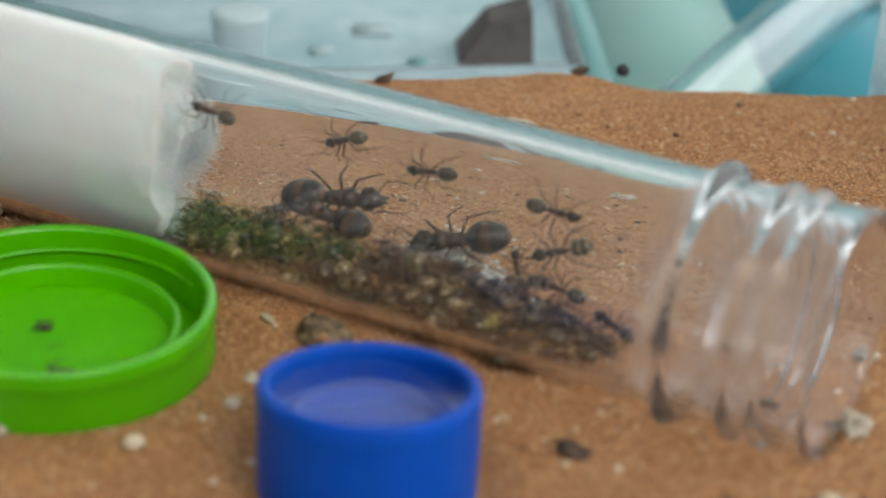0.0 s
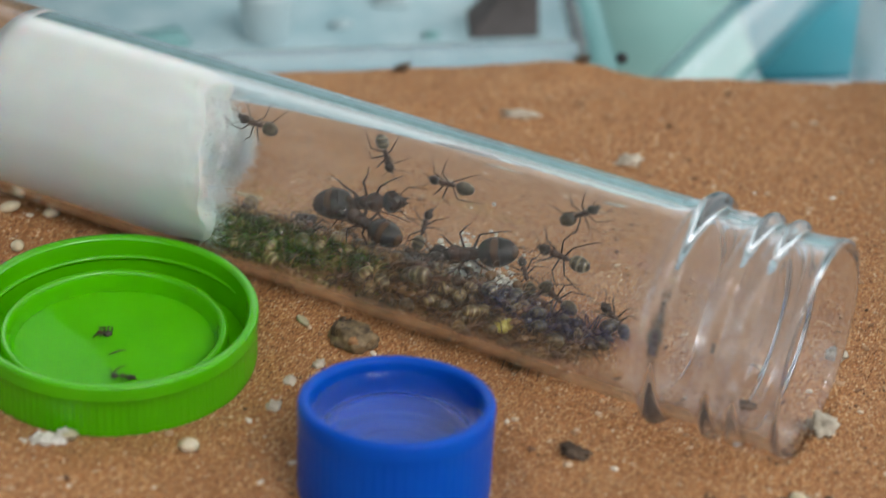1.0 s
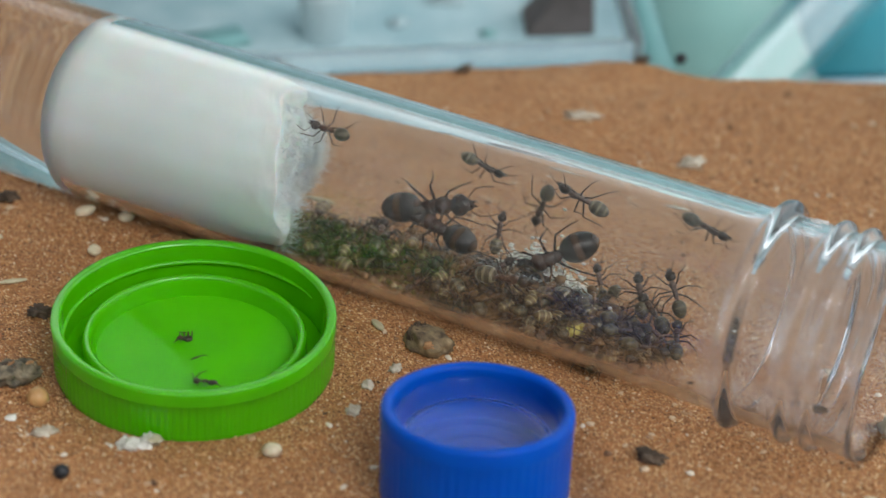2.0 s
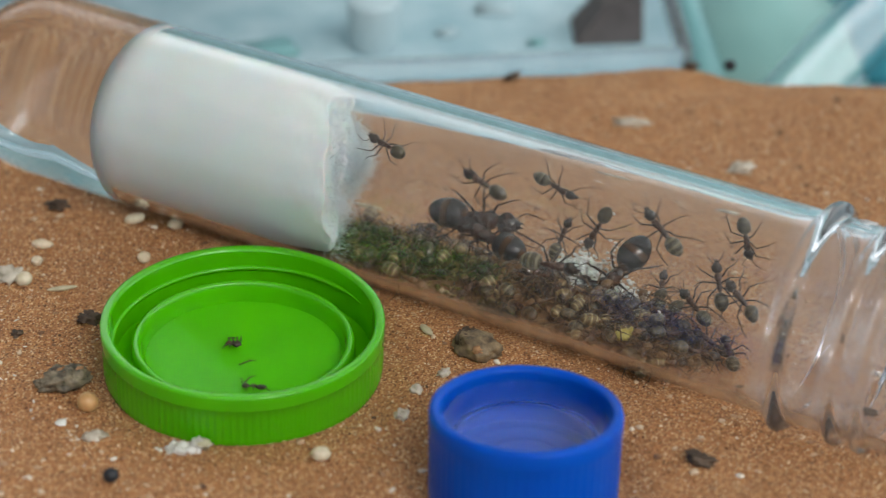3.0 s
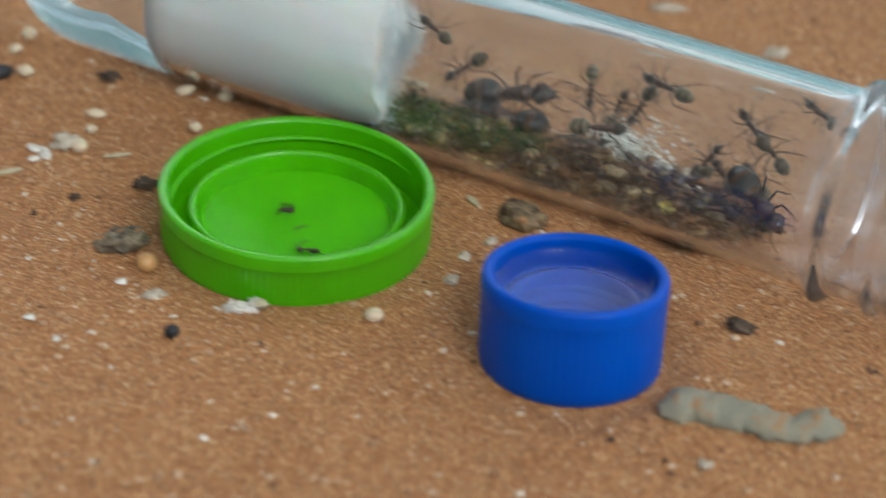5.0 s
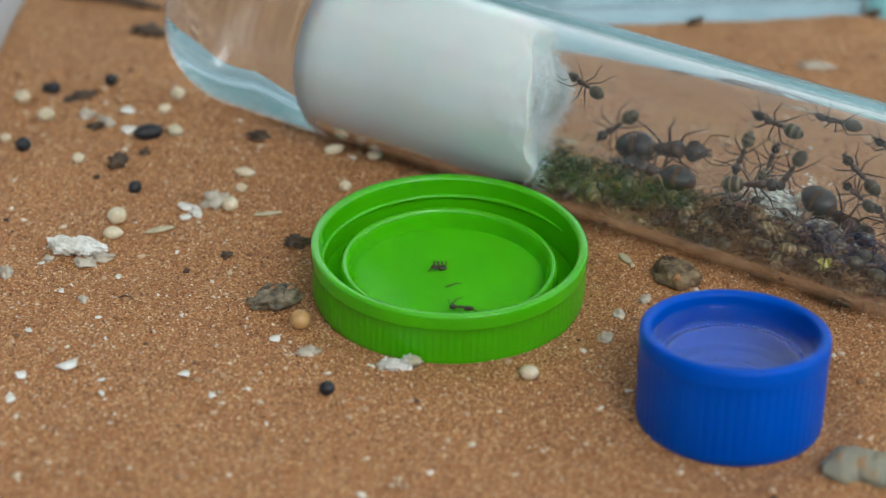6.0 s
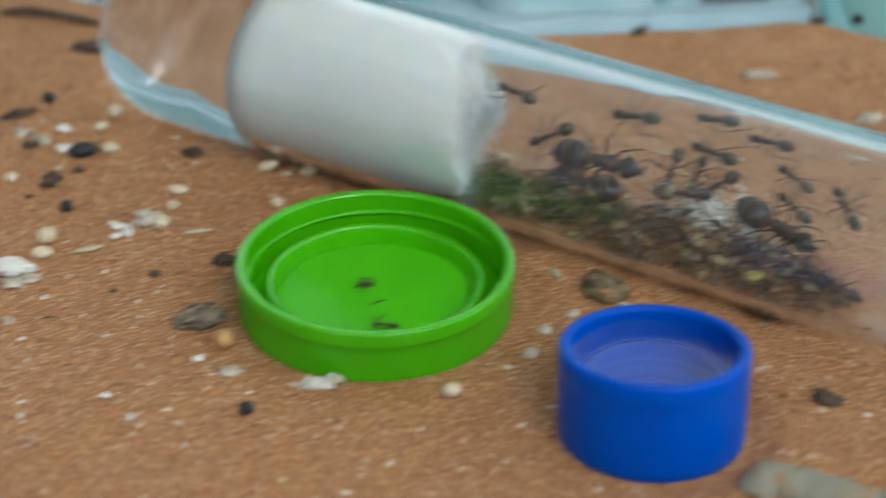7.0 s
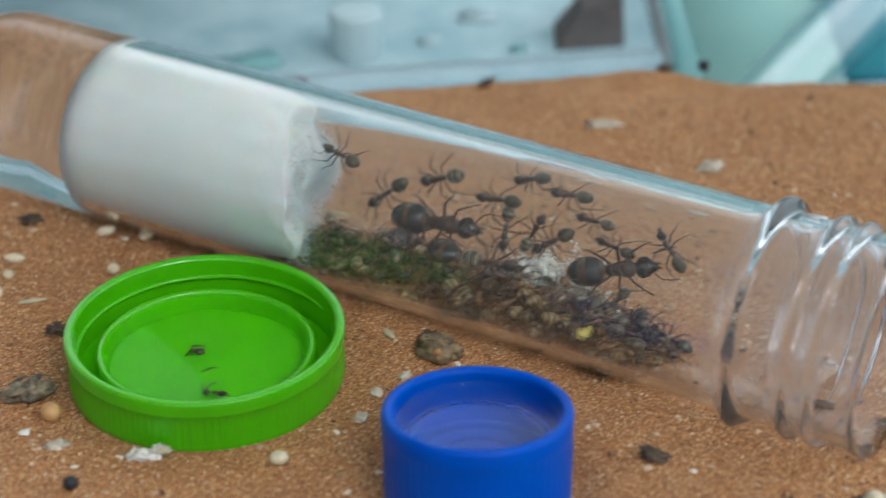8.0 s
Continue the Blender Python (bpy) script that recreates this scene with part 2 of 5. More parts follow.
WHITE_PLASTIC = mottled("white_plastic", (0.52, 0.55, 0.58), (0.62, 0.65, 0.68), 30, 0.4)
tray = thing("tray", "pale grey-white plastic tray that holds the sand", "tray")
LEAN = Matrix(((1, SLANT, 0, 0), (0, 1, 0, 0), (0, 0, 1, 0), (0, 0, 0, 1)))
part("tray_wall", moved(box(-14.4, -2.0, -1.6, -13.88, 22.0, 3.2, 0.08), LEAN), WHITE_PLASTIC, tray)
CLEAR_WALL = material("hazy_tray_plastic", (0.86, 0.92, 0.95), 0.25, transmission=0.75, ior=1.2)
part("tray_wall", moved(box(10.88, -6.6, -1.6, 11.1, 16.4, 1.6, 0.08), LEAN), CLEAR_WALL, tray, "hazy clear tray wall").visible_shadow = False
# the shade on the sand behind this wall is put into its dark brown
SHADED_EDGE = mottled("shaded_tray_brown", (0.035, 0.018, 0.010), (0.07, 0.035, 0.018), 60, 0.6)
front = box(-12.6, -0.14, -1.6, 12.6, 0.14, 0.05, 0.06)
part("tray_wall", moved(front, Matrix.Translation((-2.1, front_edge(-2.1) - 0.1, 0)) @ Matrix.Rotation(math.atan(-0.145), 4, "Z")), SHADED_EDGE, tray, "front edge of the tray, dark brown for the shaded sand behind it")
part("tray_base", moved(box(-14.4, -6.6, -1.75, 11.1, 16.4, -1.52, 0.04), LEAN), WHITE_PLASTIC, tray)
TABLE = mottled("table_top", (0.46, 0.64, 0.74), (0.56, 0.72, 0.80), 12, 0.35)
solid("ground_table", box(-90, -90, -4.5, 90, 110, -1.78, 0.3), TABLE, "pale blue-grey table top under the tray", "table", kind="structure")

for x, y in ((-84, -84), (84, -84), (-84, 104), (84, 104)):
    solid("table_leg", box(x - 3, y - 3, -76, x + 3, y + 3, -4.51, 0.4), TABLE, "square pale blue-grey leg under the table top", "table leg", group="table legs")
CONCRETE = mottled("concrete", (0.42, 0.41, 0.39), (0.55, 0.54, 0.52), 4, 0.85, 0.002)
solid("ground", ([(-3000, -3000, -76), (3000, -3000, -76), (3000, 3000, -76), (-3000, 3000, -76)], [(0, 1, 2, 3)]), CONCRETE, "pale worn concrete paving under the table", "ground", kind="structure")

# unseen slab overhead and unseen walls, added to block and shape the sky's light
PLASTER = mottled("plaster", (0.20, 0.195, 0.185), (0.25, 0.245, 0.235), 3, 0.9)
SLAB_PAINT = mottled("slab_paint", (0.74, 0.75, 0.75), (0.82, 0.83, 0.83), 3, 0.9)
# added to keep the zenith sky out of the tube's reflections
tagged(new("ceiling", mesh("ceiling", *box(-142, -110, 165, 170, 205, 176, 1.0), SLAB_PAINT)), "plain pale slab added overhead, out of view, to block the zenith sky", "ceiling", kind="structure")
# unseen wall, its teal and height chosen for what the tube's top edge reflects
TEAL_REFLECTOR = mottled("teal_reflector", (0.20, 0.36, 0.38), (0.26, 0.43, 0.45), 3, 0.9)
tagged(new("added_wall_north", mesh("added_wall_north", *box(-130, 196, -76, 170, 205, 80, 1.0), TEAL_REFLECTOR)), "low grey-teal wall added beyond the table, out of view, to tint the tube's reflections", "wall", kind="structure")
# added to hold back the low sky light from behind the viewer
tagged(new("added_wall_south", mesh("added_wall_south", *box(-130, -104, -76, 170, -92, 46, 1.0), PLASTER)), "plain plastered wall added behind the viewer to cut light from the front", "wall", kind="structure")
# added so that the tube's near side mirrors something dark instead of sky
tagged(new("added_wall_west", mesh("added_wall_west", *box(-142, -118, -76, -130, 190, 176, 1.0), PLASTER)), "plain plastered wall added beside the table, out of view, to block sky on the left", "wall", kind="structure")

# ---- the plastic tube ----
def shell(profile, seg=128):
    """Part of the tube's wall, turned round its long axis (x)."""
    v, f = lathe(profile, seg)
    return [(z, y, -x) for x, y, z in v], f


END, MOUTH = -10.55, 8.44
NECK_R = 1.70
tube = thing("test_tube", "clear plastic tube with a threaded open neck, lying on the sand", "test tube", TUBE)
end_out = [(TUBE_R * math.sin(a), END + TUBE_R * (1 - math.cos(a)) * 1.0) for a in [i * math.pi / 28 for i in range(15)]]
end_out[0] = (0.002, END)
pieces = [
    ("tube_end", end_out, None),
    ("tube_body", [(TUBE_R, END + TUBE_R), (TUBE_R, -5.0), (TUBE_R, 0.0), (TUBE_R, 5.85)], [(TUBE_IN, -6.46), (TUBE_IN, -5.0), (TUBE_IN, 0.0), (TUBE_IN, 5.85)]),
    ("neck_ring", rounded([(TUBE_R, 5.85), (TUBE_R, 6.14), (1.90, 6.22), (1.90, 6.38), (NECK_R, 6.46), (NECK_R, 6.58)], 0.07), [(TUBE_IN, 5.85), (TUBE_IN, 6.58)]),
    ("neck", [(NECK_R, 6.58), (NECK_R, 7.0)], [(TUBE_IN, 6.58), (TUBE_IN, 7.0)]),
    ("thread", rounded([(NECK_R, 7.0), (NECK_R, 7.08), (1.83, 7.17), (1.83, 7.26), (NECK_R, 7.36), (NECK_R, 7.42)], 0.06), [(TUBE_IN, 7.0), (TUBE_IN, 7.42)]),
    ("thread", rounded([(NECK_R, 7.42), (NECK_R, 7.50), (1.83, 7.59), (1.83, 7.68), (NECK_R, 7.78), (NECK_R, 7.84)], 0.06), [(TUBE_IN, 7.42), (TUBE_IN, 7.84)]),
    ("rim", rounded([(NECK_R, 7.84), (NECK_R + 0.03, 8.2), (NECK_R + 0.06, MOUTH - 0.06), (NECK_R + 0.02, MOUTH), (NECK_R - 0.06, MOUTH), (TUBE_IN + 0.04, MOUTH - 0.08), (TUBE_IN, 7.84)], 0.06), None),
]
for name, outer, inner in pieces:
    shape = shell(outer)
    if inner:
        v, f = shell(inner)
        shape = joined(shape, (v, [q[::-1] for q in f]))
    part(name, shape, NECK if name in ("neck_ring", "neck", "thread", "rim") else GLASS, tube).visible_shadow = False

COTTON = material("cotton", (0.86, 0.88, 0.88), 0.95, sss=0.5)
_c = noise_node(COTTON, 260, 8, 0.7)
bump(COTTON, _c.outputs["Fac"], 0.35, 0.0005)
_dry = ramp(COTTON, noise_node(COTTON, 60, 4).outputs["Fac"], [(0.25, (0.54, 0.585, 0.585)), (0.75, (0.64, 0.68, 0.675))])
# soaked and greyer where the water stands against it
_where, _along = COTTON.node_tree.nodes.new("ShaderNodeTexCoord"), COTTON.node_tree.nodes.new("ShaderNodeSeparateXYZ")
COTTON.node_tree.links.new(_where.outputs["Object"], _along.inputs[0])
_soak = COTTON.node_tree.nodes.new("ShaderNodeMapRange")
_soak.inputs["From Min"].default_value, _soak.inputs["From Max"].default_value = -0.0710, -0.0615
COTTON.node_tree.links.new(_along.outputs["X"], _soak.inputs["Value"])
colour(COTTON, mix(COTTON, "MIX", (0.36, 0.37, 0.37), _dry.outputs[0], _soak.outputs[0]))


def cotton_plug():
    """A wad that fills the tube, domed and ragged towards the open side."""
    verts, faces = [], []
    seg, n = 96, 170
    s0, s1 = -7.1, -3.0
    r = TUBE_IN - 0.012
    for i in range(n + 1):
        t = 1 - (1 - i / n) ** 2.4
        s = s0 + (s1 - s0) * t
        k = 1.0
        if t < 0.12:
            k = math.sqrt(max(0.0, 1 - ((0.12 - t) / 0.12) ** 2))
        if t > 0.70:
            k = 1 - 0.10 * ((t - 0.70) / 0.30) ** 2
        if t > 0.965:
            k *= math.sqrt(max(0.0, 1 - ((t - 0.965) / 0.035) ** 2))
        for q in range(seg):
            a = 2 * math.pi * q / seg
            y, z = r * k * math.cos(a), r * k * math.sin(a)
            p = Vector((y, z, s * 0.7))
            s = s0 + (-2.45 - 0.50 * y - s0) * t
            ragged = 0.60 * noise.noise(Vector((y * 0.8, z * 0.8, 4))) + 0.24 * noise.noise(Vector((y * 1.9, z * 1.9, 9))) + 0.05 * noise.noise(Vector((y * 5, z * 5, 2))) + 0.02 * noise.noise(Vector((y * 12, z * 12, 2)))
            tongue = 0.45 * math.exp(-((y - 0.9) ** 2 + (z + 0.1) ** 2) / 0.3)
            w = 1 - t ** 4 * (0.06 * abs(noise.noise(p * 2.0)) + 0.02 * abs(noise.noise(p * 8.0)))
            verts.append((s + (0.7 * ragged * min(1.0, max(0.0, (z + 1.35) / 0.9)) + tongue) * t ** 5, y * w, z * w))
    for i in range(n):
        for q in range(seg):
            j = (q + 1) % seg
            faces.append((i * seg + q, i * seg + j, (i + 1) * seg + j, (i + 1) * seg + q))
    return verts, faces


cotton = solid("cotton_plug", cotton_plug(), COTTON, "wet white cotton wad packed inside the tube", "cotton", TUBE)


def wisps(count):
    """Loose cotton fibres on the ragged side of the wad."""
    rr = random.Random(3)
    shapes = []
    for _ in range(count):
        a, d = rr.uniform(0, 6.28), TUBE_IN * rr.uniform(0.3, 0.97)
        y, z = d * math.cos(a), d * math.sin(a)
        if rr.random() < 0.5:
            y, z = min(1.3, rr.gauss(0.9, 0.25)), rr.gauss(-0.1, 0.3)
        if y * y + z * z > 2.35:
            continue
        p = Vector((-2.65 - 0.50 * y + rr.uniform(-0.1, 0.3) + 0.35 * math.exp(-((y - 0.9) ** 2 + (z + 0.1) ** 2) / 0.3), y, z))
        way = Vector((rr.uniform(0.0, 1.0), rr.uniform(-0.5, 0.5), rr.uniform(-0.6, 0.5)))
        pts = []
        for k in range(6):
            pts.append(p.copy())
            way += Vector((rr.uniform(-0.3, 0.3), rr.uniform(-0.4, 0.4), rr.uniform(-0.4, 0.4)))
            p += way.normalized() * rr.uniform(0.03, 0.09)
            off = math.hypot(p.y, p.z)
            if off > 1.53:
                p.y, p.z = p.y * 1.53 / off, p.z * 1.53 / off
        shapes.append(sweep(pts, [0.0028] * 6, 3))
    return joined(*shapes)


part("fibres", wisps(3000), COTTON, cotton, "loose white cotton fibres")


def tube_water():
    r = TUBE_IN
    prof = [(0.002, END + 0.18)] + [(r * math.sin(a), END + 0.18 + r * (1 - math.cos(a))) for a in [i * math.pi / 28 for i in range(1, 15)]]
    prof += [(r, -6.49), (r * 0.9, -6.54), (r * 0.6, -6.59), (0.002, -6.59)]
    return shell(prof, 128)


solid("water_in_tube", tube_water(), SUNKEN_WATER, "clear water held behind the cotton in the tube", "water", TUBE).visible_shadow = False

# ---- bottle caps ----
GREEN = material("green_plastic", (0.085, 0.52, 0.003), 0.42, sss=0.12)
colour(GREEN, ramp(GREEN, noise_node(GREEN, 90, 5).outputs["Fac"], [(0.3, (0.062, 0.385, 0.001)), (0.7, (0.078, 0.450, 0.002))]).outputs[0])
bump(GREEN, noise_node(GREEN, 900, 4).outputs["Fac"], 0.15, 0.0001)
BLUE = material("blue_plastic", (0.0005, 0.040, 0.42), 0.5, sss=0.35)
colour(BLUE, ramp(BLUE, noise_node(BLUE, 90, 5).outputs["Fac"], [(0.3, (0.0, 0.066, 0.44)), (0.7, (0.0002, 0.080, 0.50))]).outputs[0])
bump(BLUE, noise_node(BLUE, 900, 4).outputs["Fac"], 0.15, 0.0001)


BLUE.node_tree.nodes["Principled BSDF"].inputs["Subsurface Radius"].default_value = (0.3, 0.6, 1.0)
GREEN.node_tree.nodes["Principled BSDF"].inputs["Coat Weight"].default_value = 0.3
GREEN.node_tree.nodes["Principled BSDF"].inputs["Coat Roughness"].default_value = 0.06
for _m in (GREEN, BLUE):
    _m.node_tree.nodes["Principled BSDF"].inputs["Specular IOR Level"].default_value = 0.35 if _m is GREEN else 0.14
    _m.node_tree.nodes["Principled BSDF"].inputs["Roughness"].default_value = 0.17 if _m is GREEN else 0.30


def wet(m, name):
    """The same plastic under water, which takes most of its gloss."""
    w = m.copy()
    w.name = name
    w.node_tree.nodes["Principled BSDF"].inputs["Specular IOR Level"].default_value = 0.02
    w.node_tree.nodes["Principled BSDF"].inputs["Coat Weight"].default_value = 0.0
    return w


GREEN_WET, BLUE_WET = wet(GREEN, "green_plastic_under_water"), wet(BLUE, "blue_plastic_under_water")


def ribbed(first, last, every, depth):
    """Ribs on the profile points from first to last."""
    return lambda i, k: 1.0 - depth * (1 if first <= i <= last and k % every == 0 else 0)


GREEN_AT = at(-3.908, 4.005, -0.024, 2.0, 0.1, 0, 0.949)
BLUE_AT = at(0, 0, -0.13, -5.3, 0.94, 0)
green_cap = thing("bottle_cap", "wide green plastic screw cap lying upside down, holding water", "bottle cap", GREEN_AT @ Matrix.Rotation(radians(20), 4, "Z"))
R, H = 2.42, 0.965
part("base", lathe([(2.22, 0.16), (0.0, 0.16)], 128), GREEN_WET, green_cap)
skirt = [(0.0, -0.07), (2.32, -0.07), (2.39, -0.01), (2.40, 0.08), (2.40, 0.30), (2.40, 0.50), (2.40, 0.66), (R, 0.70)]
part("skirt", lathe(skirt, 480, ribbed(3, 6, 4, 0.011)), GREEN, green_cap, "finely ribbed green skirt")
part("rim", lathe([(R, 0.70), (R, 0.92), (2.41, 0.95), (2.385, H), (2.30, H), (2.265, 0.95), (2.25, 0.92)], 160), GREEN, green_cap)
part("inner_wall", lathe([(2.25, 0.92), (2.24, 0.62), (2.22, 0.16)], 160), GREEN, green_cap)
part("sealing_ring", lathe(rounded([(1.93, 0.15), (1.91, 0.50), (1.87, 0.56), (1.79, 0.56), (1.75, 0.48), (1.70, 0.15)], 0.03), 128), GREEN, green_cap)
for turn, rise in ((0, 0.62), (150, 0.50)):
    pts = [(2.235 * math.cos(a), 2.235 * math.sin(a), rise - 0.10 * (i / 40)) for i, a in enumerate([radians(turn + 170 * i / 40) for i in range(41)])]
    part("screw_thread", sweep(pts, [0.045 * min(1.0, 0.15 + min(i, 40 - i) / 5) for i in range(41)], 8), GREEN, green_cap)
solid("water_in_green_cap", lathe([(0.0, 0.150), (1.72, 0.150), (1.76, 0.42), (1.73, 0.375), (1.66, 0.345), (1.55, 0.332), (0.0, 0.33)], 96), CAP_WATER, "shallow clear water in the green cap", "water", GREEN_AT).visible_shadow = False

blue_cap = thing("bottle_cap", "small deep blue plastic screw cap lying upside down, filled with water", "bottle cap", BLUE_AT)
skirt = [(0.0, -0.19), (1.20, -0.19), (1.33, -0.16), (1.405, -0.08), (1.428, 0.05), (1.43, 0.5), (1.435, 0.9), (1.44, 1.15), (1.448, 1.20)]
part("skirt", lathe(skirt, 360, lambda i, k: 1.0 - 0.007 * (1 if 4 <= i <= 7 and k % 6 < 2 else 0)), BLUE, blue_cap, "finely ribbed blue skirt")
part("rim", lathe([(1.448, 1.20), (1.45, 1.40), (1.435, 1.455), (1.39, 1.485), (1.31, 1.482), (1.27, 1.45), (1.262, 1.40)], 128), BLUE, blue_cap)
part("inner_wall", lathe([(1.262, 1.40), (1.255, 1.2), (1.24, 0.2)], 128), BLUE, blue_cap)
part("base", lathe([(1.24, 0.2), (1.0, 0.2), (0.98, 0.24), (0.93, 0.24), (0.91, 0.2), (0.62, 0.2), (0.60, 0.235), (0.56, 0.235), (0.54, 0.2), (0.0, 0.2)], 96), BLUE_WET, blue_cap)
def level(shape, bottom, rx, ry):
    """Water in a leaning cap: its upper face stays level."""
    return [(x, y, z - math.tan(radians(rx)) * y + math.tan(radians(ry)) * x if z > bottom + 0.02 else z) for x, y, z in shape[0]], shape[1]


solid("water_in_blue_cap", level(lathe([(0.0, 0.190), (1.235, 0.190), (1.262, 1.22), (1.235, 1.14), (1.15, 1.085), (1.0, 1.064), (0.0, 1.06)], 96), 0.19, -5.3, 0.94), WATER, "clear water nearly filling the blue cap", "water", BLUE_AT).visible_shadow = False

# ---- litter on the sand ----
CREAM = mottled("cream_seed", (0.52, 0.42, 0.27), (0.72, 0.64, 0.48), 500, 0.45, 0.00005, sss=0.1)
AMBER = mottled("amber_seed", (0.42, 0.22, 0.08), (0.60, 0.36, 0.16), 400, 0.35, sss=0.1)
INK = mottled("black_seed", (0.008, 0.009, 0.012), (0.028, 0.029, 0.034), 600, 0.5, 0.00008)
CHALK = mottled("white_flake", (0.50, 0.46, 0.38), (0.82, 0.81, 0.77), 350, 0.85, 0.0002)
STONE = mottled("pale_stone", (0.34, 0.28, 0.21), (0.62, 0.56, 0.46), 300, 0.85, 0.00025)
CLAY = mottled("sandy_lump", (0.26, 0.125, 0.055), (0.50, 0.27, 0.13), 900, 0.95, 0.0006)
BARK = mottled("dark_chaff", (0.030, 0.020, 0.014), (0.13, 0.085, 0.055), 450, 0.7, 0.0003)
STRAW = mottled("straw", (0.34, 0.29, 0.18), (0.58, 0.52, 0.36), 300, 0.55, 0.0001)
CARAPACE = mottled("dull_shell", (0.035, 0.030, 0.022), (0.30, 0.24, 0.16), 600, 0.6, 0.0004)

SEEDS = [
    (-11.43, 11.65, 0.31, 0.31), (-10.94, 10.83, 0.33, 0.33), (-11.65, 9.99, 0.21, 0.21), (-9.49, 6.81, 0.34, 0.34), (-9.54, 6.22, 0.35, 0.26),
    (-8.43, 11.36, 0.29, 0.29), (-8.68, 10.87, 0.26, 0.22), (-8.48, 10.00, 0.30, 0.26), (-7.20, 8.29, 0.38, 0.21), (-7.29, 7.72, 0.21, 0.21),
    (-7.50, 7.05, 0.30, 0.30), (-10.26, 9.02, 0.23, 0.23), (-7.38, 11.19, 0.24, 0.24), (-5.54, 8.88, 0.38, 0.23), (-4.81, 8.64, 0.31, 0.23),
    (-2.93, 1.20, 0.31, 0.27), (-5.42, 7.50, 0.24, 0.24), (5.80, -1.34, 0.26, 0.26),
]
BLACK_BALLS = [
    (-10.84, 11.98, 0.25, 0.25), (-9.74, 12.16, 0.25, 0.25), (-11.29, 9.60, 0.29, 0.29), (-9.20, 7.94, 0.25, 0.25), (-6.12, 0.90, 0.24, 0.24),
    (7.07, 14.33, 0.26, 0.26), (-10.98, 12.05, 0.20, 0.20),
]
WHITE_FLAKES = [
    (-10.15, 5.81, 1.03, 0.49), (-8.27, 7.18, 0.40, 0.14), (-8.09, 6.93, 0.30, 0.30), (-8.30, 6.79, 0.26, 0.14), (-10.72, 5.32, 0.21, 0.08),
    (-9.41, 10.96, 0.40, 0.18), (-9.37, 10.22, 0.33, 0.20), (-9.41, 4.75, 0.11, 0.11), (-10.34, 4.32, 0.13, 0.09), (-9.71, 3.44, 0.15, 0.07),
    (-10.79, 3.03, 0.17, 0.08), (-8.35, 3.36, 0.08, 0.08), (-6.86, 2.51, 0.22, 0.13), (-10.13, 1.96, 0.46, 0.23), (-10.84, 1.76, 0.23, 0.16),
    (-10.96, 1.12, 0.19, 0.18), (-9.58, 1.47, 0.18, 0.09), (-8.32, 1.56, 0.23, 0.16), (-7.88, 0.90, 0.14, 0.14), (-9.57, 1.13, 0.10, 0.10),
]
STONES = [
    (-7.77, 7.23, 0.47, 0.33), (-9.70, 5.47, 0.39, 0.18), (-9.98, 5.26, 0.37, 0.20), (-9.98, 4.03, 0.17, 0.15), (-11.29, 4.98, 0.23, 0.23),
    (-10.61, 5.45, 0.16, 0.16), (-10.16, 10.86, 0.33, 0.22), (-9.78, 10.51, 0.31, 0.20), (-1.23, 2.86, 0.18, 0.18), (-6.33, 2.04, 0.36, 0.18),
    (-1.54, 2.13, 0.18, 0.18), (6.83, 0.58, 0.38, 0.40), (6.18, -1.77, 0.37, 0.31), (7.82, 2.68, 0.32, 0.32), (6.10, 9.90, 0.50, 0.26),
    (4.45, 12.19, 0.68, 0.23), (5.76, -1.35, 0.36, 0.24), (6.11, -1.84, 0.36, 0.22), (6.25, -2.08, 0.34, 0.30), (4.30, -3.84, 0.48, 0.31),
    (4.92, -3.79, 0.30, 0.27), (5.16, -3.98, 0.37, 0.29), (4.05, -4.91, 0.36, 0.32), (1.36, -3.16, 0.23, 0.17), (-0.70, 3.29, 0.23, 0.16),
    (-1.58, 2.15, 0.17, 0.17),
]
DARK_BITS = [
    (-10.30, 11.69, 0.52, 0.25), (-9.99, 10.41, 0.32, 0.19), (-9.53, 8.89, 0.23, 0.42), (-9.06, 9.31, 0.17, 0.17), (-6.91, 9.61, 0.45, 0.28),
    (-7.59, 5.34, 0.16, 0.16), (-6.38, 5.65, 0.39, 0.31), (2.80, 0.26, 0.41, 0.29), (6.22, 14.33, 0.29, 0.22), (2.44, 14.54, 0.33, 0.23),
    (-1.43, 15.13, 0.24, 0.24), (5.57, -1.26, 0.21, 0.10),
]
LUMPS = [
    (5.43, -2.48, 1.39, 0.78), (6.08, -3.55, 0.96, 0.72), (5.46, -4.91, 0.93, 0.62),
]

rng = random.Random(11)
for n, (x, y, w, h) in enumerate(SEEDS):
    solid("seed", blob(w * 0.5, h * 0.5, h * 0.42, 16, 10, 0.08, 1.5, n), CREAM, "small cream-coloured millet seed lying on the sand", "seed",
          at(x, y, sand_height(x, y) + h * 0.34, 0, rng.uniform(-15, 15), rng.uniform(0, 180) if w == h else rng.uniform(-12, 12)), "scattered seeds")
for n, (x, y, w, h) in enumerate(BLACK_BALLS):
    solid("seed", blob(w * 0.5, h * 0.5, h * 0.48, 16, 10, 0.06, 2.0, n + 40), INK, "small round black seed lying on the sand", "seed",
          at(x, y, sand_height(x, y) + h * 0.36, 0, 0, rng.uniform(0, 180)), "black seeds")
